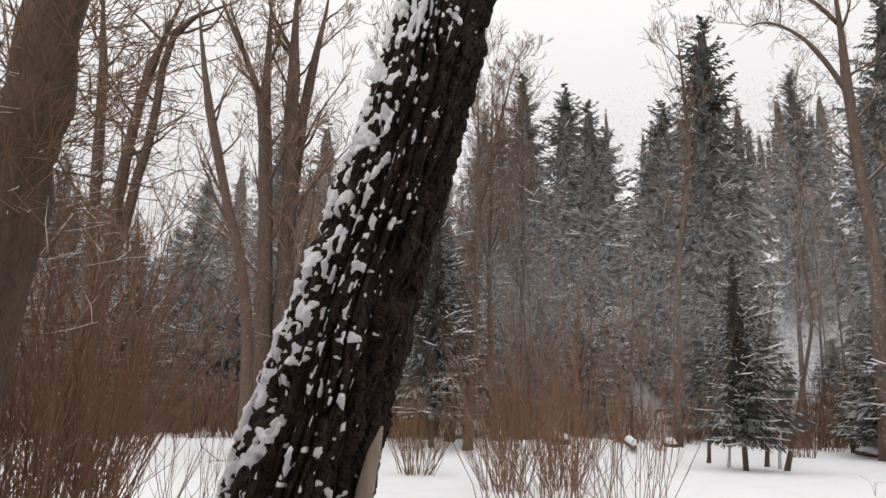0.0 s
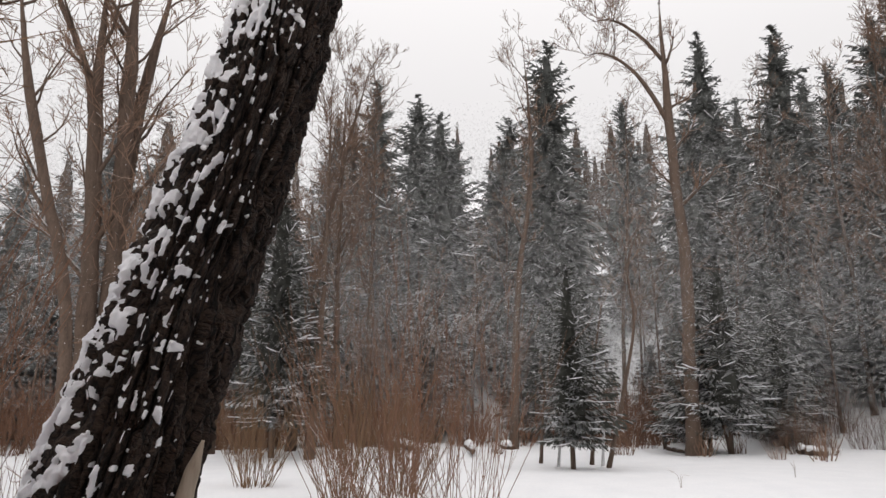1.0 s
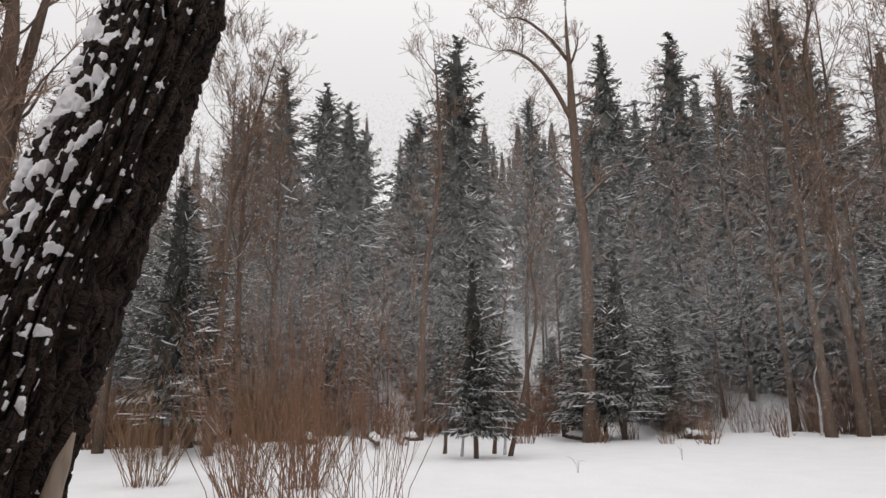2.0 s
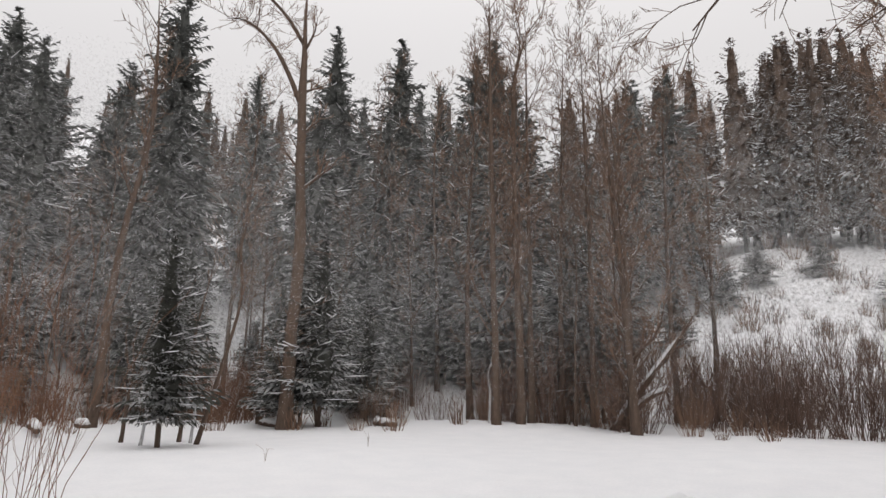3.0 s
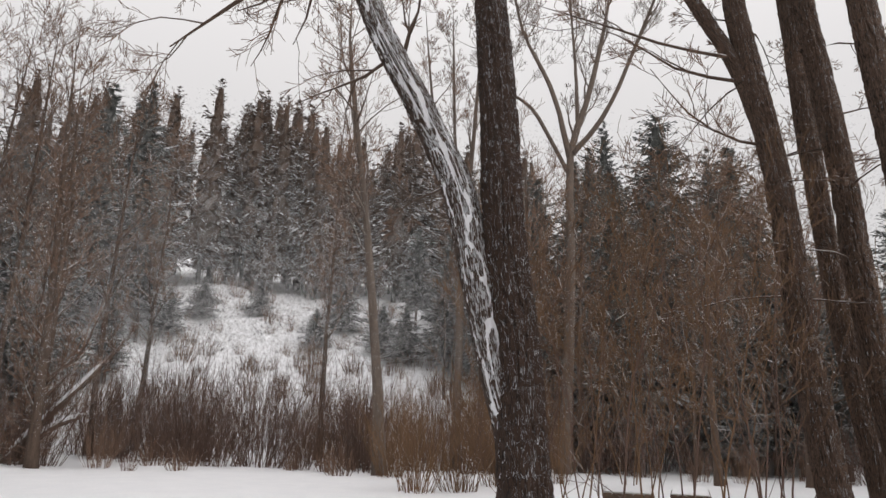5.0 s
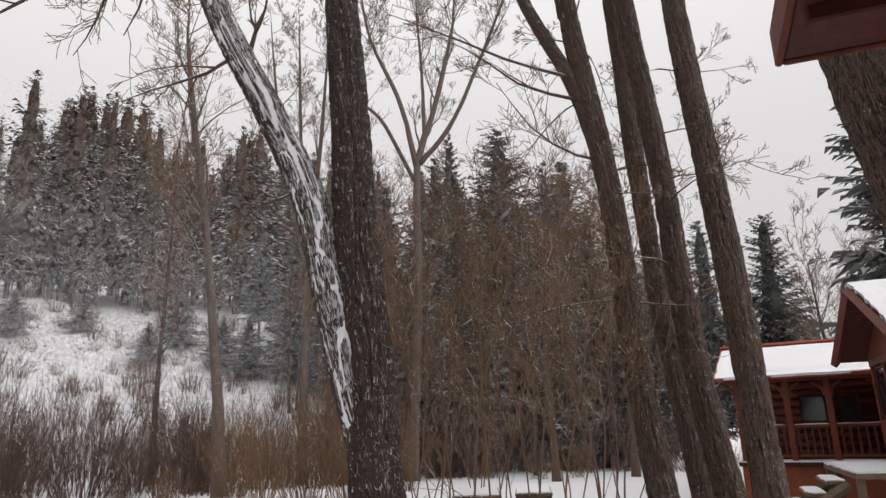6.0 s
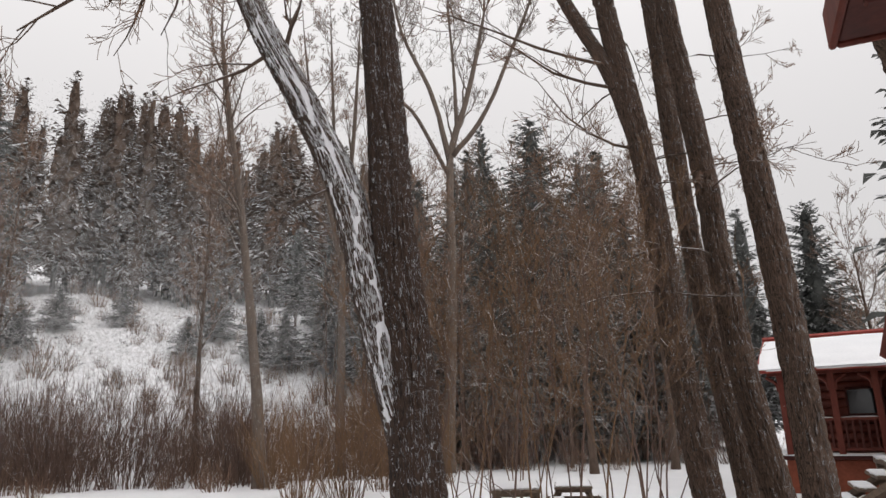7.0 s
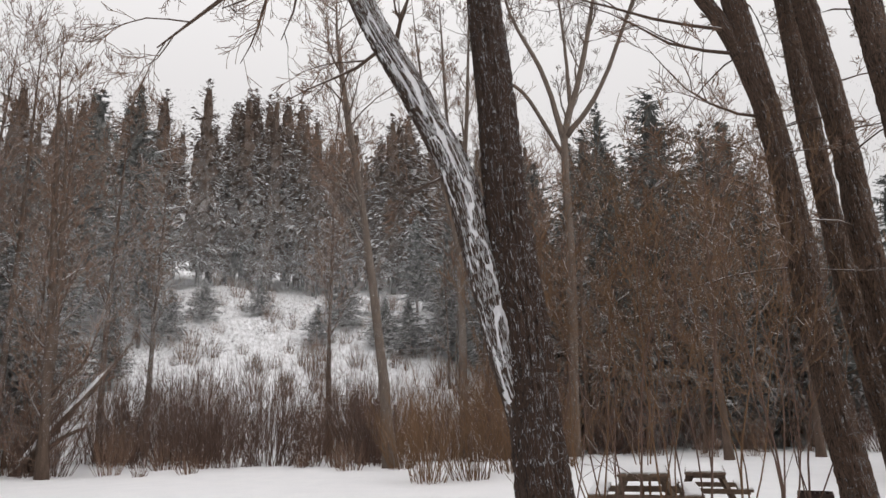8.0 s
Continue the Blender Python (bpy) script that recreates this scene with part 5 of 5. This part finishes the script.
def own_roof():
    """Corner of the cabin roof under which the visitor stands, with soffit, fascia, rafters and the wall below."""
    c = thing("cabin", (0, 0, 0), "red cabin with an overhanging dark red roof corner", "cabin")
    c.matrix_basis = frame_at((3.60, -2.755, 0), (-0.842, 0.54))
    # x back along the eave, y inwards under the roof
    L, D, z = 8.0, 5.0, 3.62
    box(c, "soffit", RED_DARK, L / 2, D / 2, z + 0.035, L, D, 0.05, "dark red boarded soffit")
    box(c, "fascia", RED_WOOD, L / 2, -0.02, z + 0.11, L + 0.08, 0.04, 0.24, "red fascia board")
    box(c, "fascia", RED_WOOD, -0.02, D / 2, z + 0.11, 0.04, D, 0.24, "red fascia board")
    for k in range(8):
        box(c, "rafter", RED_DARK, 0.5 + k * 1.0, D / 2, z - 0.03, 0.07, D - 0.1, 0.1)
    snow_slab(c, "roof_snow", [(0, 0, z + 0.2), (L, 0, z + 0.2), (L, D, z + 0.9), (0, D, z + 0.9)], 0.15, "snow on the roof", 12, 2)
    g = Geo()
    g.v += [Vector(p) for p in ((0, 0, z + 0.06), (L, 0, z + 0.06), (L, D, z + 0.06), (0, D, z + 0.06), (0, 0, z + 0.22), (L, 0, z + 0.22), (L, D, z + 0.95), (0, D, z + 0.95))]
    g.f += [(0, 3, 2, 1), (4, 5, 6, 7), (0, 1, 5, 4), (1, 2, 6, 5), (2, 3, 7, 6), (3, 0, 4, 7)]
    part("roof_body", g, METAL_ROOF, c)
    for k in range(17):
        for a, b in (((0.7, 0.7), (L, 0.7)), ((0.7, 0.7), (0.7, D))):
            g = Geo()
            zz = 0.1 + 0.21 * k
            g.tube([(a[0], a[1], zz), (b[0], b[1], zz)], [0.112, 0.112], 10)
            part("log", g, RED_WOOD, c, smooth=True)


far_cabin()
near_cabin()
own_roof()


def picnic_table():
    t = thing("picnic_table", (0, 0, 0), "weathered wooden picnic table with snow on its boards", "table", "picnic tables")
    for k in range(5):
        box(t, "tabletop_board", PLANK, 0, (k - 2) * 0.145, 0.74, 1.8, 0.135, 0.045, cut=0.006)
    snow_slab(t, "tabletop_snow", [(-0.88, -0.34, 0.765), (0.88, -0.34, 0.765), (0.88, 0.34, 0.765), (-0.88, 0.34, 0.765)], 0.07, "snow on the tabletop", 10, 1)
    for s in (-1, 1):
        bench = box(t, "bench", PLANK, 0, s * 0.66, 0.45, 1.8, 0.26, 0.045, cut=0.006)
        snow_slab(bench, "bench_snow", [(-0.86, s * 0.66 - 0.12, 0.475), (0.86, s * 0.66 - 0.12, 0.475), (0.86, s * 0.66 + 0.12, 0.475), (-0.86, s * 0.66 + 0.12, 0.475)], 0.06, "", 8, 4)
    for x in (-0.62, 0.62):
        box(t, "crossbar", PLANK, x, 0, 0.41, 0.05, 1.5, 0.09, cut=0.006)
        box(t, "cleat", PLANK, x, 0, 0.68, 0.05, 0.7, 0.08, cut=0.006)
        for s in (-1, 1):
            g = Geo()
            g.tube([(x + 0.05, s * 0.24, 0.72), (x + 0.05, s * 0.6, -0.1)], [0.055, 0.055], 4)
            part("leg", g, PLANK, t)
    return t


table = picnic_table()
table.matrix_basis = stand(*spot(104.6, 11.6), radians(-15), 1.0)
copy_thing(table, stand(*spot(109.0, 13.0), radians(-19), 0.86))

# steel fire box on the snow
x, y = spot(116, 11.4)
pit = thing("fire_pit", (x, y, height(x, y)), "dark rusted steel fire box standing in the snow", "fire pit")
pit.rotation_euler.z = radians(-26)
pit.scale = (0.85, 0.85, 0.8)
for s in (-1, 1):
    box(pit, "side_plate", METAL_DARK, 0, s * 0.25, 0.3, 0.5, 0.02, 0.62, cut=0.004)
    box(pit, "side_plate", METAL_DARK, s * 0.25, 0, 0.3, 0.02, 0.48, 0.62, cut=0.004)
for k in range(7):
    g = Geo()
    g.tube([(-0.24, -0.21 + 0.07 * k, 0.61), (0.24, -0.21 + 0.07 * k, 0.61)], [0.008, 0.008], 5)
    part("grate_bar", g, METAL_DARK, pit)

# squared timber post, and a post under a cap of snow
x, y = spot(50.9, 4.4)
post = thing("timber_post", (x, y, height(x, y)), "dark squared timber post top", "post")
box(post, "shaft", METAL_DARK, 0, 0, 0.36, 0.29, 0.27, 0.96, "dark wet timber", 0.02, Matrix.Rotation(radians(20), 4, "Z"))
for az, d, top, rr in ((61.9, 4.6, 0.93, 0.115), (57.9, 4.7, 0.83, 0.07)):
    x, y = spot(az, d)
    cap = thing("snow_capped_post", (x, y, height(x, y)), "short post buried under a rounded cap of snow", "post")
    g = Geo()
    g.tube([(0, 0, -0.1), (0, 0, top - 0.1)], [rr * 0.75, rr * 0.7], 10)
    part("shaft", g, PLANK, cap)
    bm = bmesh.new()
    bmesh.ops.create_icosphere(bm, subdivisions=3, radius=1)
    for v in bm.verts:
        k = 1 + 0.25 * noise.noise(v.co * 2.0)
        v.co = Vector((v.co.x * rr * k, v.co.y * rr * k, top - 0.09 + v.co.z * 0.1 * k))
    me = bpy.data.meshes.new("snow_cap")
    bm.to_mesh(me)
    bm.free()
    me.materials.append(SNOW)
    me.polygons.foreach_set("use_smooth", [True] * len(me.polygons))
    part("snow_cap", me, SNOW, cap, "rounded snow cap")

# snow-covered logs and small mounds along the meadow's far edge
for k, (az, d, length, turn) in enumerate(((14.5, 23.0, 2.4, 95), (9, 24.5, 1.6, 110), (4, 25.5, 1.8, 80), (17.5, 24.5, 1.2, 100), (40, 25, 1.2, 130), (31, 25.5, 1.4, 120))):
    x, y = spot(az, d)
    log = thing("fallen_log", (x, y, height(x, y)), "half-buried fallen log under a roll of snow", "log", "fallen logs")
    log.rotation_euler.z = radians(turn - az)
    r = random.Random(900 + k)
    g = Geo()
    g.tube([(length * (i / 6 - 0.5), r.uniform(-0.05, 0.05), 0.1 + r.uniform(-0.03, 0.03)) for i in range(7)], [0.1 + r.uniform(-0.02, 0.02) for _ in range(7)], 8)
    part("trunk", g, BARK, log, smooth=True)
    g = Geo()
    g.tube([(length * (i / 9 - 0.5) * 0.94, r.uniform(-0.03, 0.03), 0.2 + r.uniform(-0.03, 0.04)) for i in range(10)], [0.03] + [0.11 + r.uniform(-0.03, 0.03) for _ in range(8)] + [0.03], 9)
    part("snow_cover", g, SNOW, log, "rounded roll of snow", True)
# a few grass stalks in the open snow
r = random.Random(31)
for k, (az, d) in enumerate(((30.5, 14.8), (38.6, 17.5))):
    x, y = spot(az, d)
    stalk = thing("grass_stalk", (x, y, height(x, y)), "thin dry grass stalk bent over the snow", "grass", "grass stalks")
    for j in range(3):
        g = Geo()
        w = r.uniform(0, 6.28)
        g.tube(smooth_line([(0, 0, -0.05), (0.05 * math.cos(w), 0.05 * math.sin(w), 0.22), (0.22 * math.cos(w), 0.22 * math.sin(w), 0.3 + r.uniform(-0.1, 0.1))], 6), [0.0035] * 6 + [0.002], 3)
        part("blade", g, TWIG, stalk)

# ---- falling snow: flakes in the air, and added near-clear bits that stand in for haze before the woods ----
def falling_snow(name, n, near, far, small, large, mat, label, seed):
    """Small three-cornered bits strewn through the air, sized by distance to look alike from the camera; densest to the
    north and thinner towards the cabins to fit its view.
    """
    rs = np.random.RandomState(seed)
    az = rs.uniform(-40, 127, n)
    keep = rs.rand(n) < np.interp(az, (-40, -14, -3, 32, 48, 75, 95, 120), (0.35, 0.7, 1.0, 1.0, 0.9, 0.75, 0.5, 0.15))
    az = np.radians(az[keep])
    n = len(az)
    el = np.radians(rs.triangular(-3, 7, 25.5, n))
    d = rs.uniform(near, far, n)
    size = d * rs.uniform(small, large, n)
    at = np.stack([d * np.sin(az) + EYE_X, d * np.cos(az) + EYE_Y, d * np.tan(el) + 1.6], 1)
    a = rs.normal(size=(n, 3))
    a /= np.linalg.norm(a, axis=1)[:, None]
    b = np.cross(a, rs.normal(size=(n, 3)))
    b /= np.linalg.norm(b, axis=1)[:, None]
    a, b = a * size[:, None], b * size[:, None]
    v = np.stack([at + a, at - a * 0.5 + b * 0.87, at - a * 0.5 - b * 0.87], 1)
    v = v[at[:, 2] > 0.4].reshape(-1, 3)
    me = bpy.data.meshes.new(name)
    me.from_pydata(v.tolist(), [], np.arange(len(v)).reshape(-1, 3).tolist())
    me.materials.append(mat)
    tagged(new(name, me), label, "snowflakes", kind="stuff")


falling_snow("falling_snow", 26000, 6, 30, 4e-4, 8e-4, FLAKE, "small white snowflakes drifting down through the air", 9)
falling_snow("drifting_powder", 760000, 20, 50, 2.2e-3, 3.6e-3, HAZE_BITS, "near-clear white bits that stand in for haze before the woods", 10)
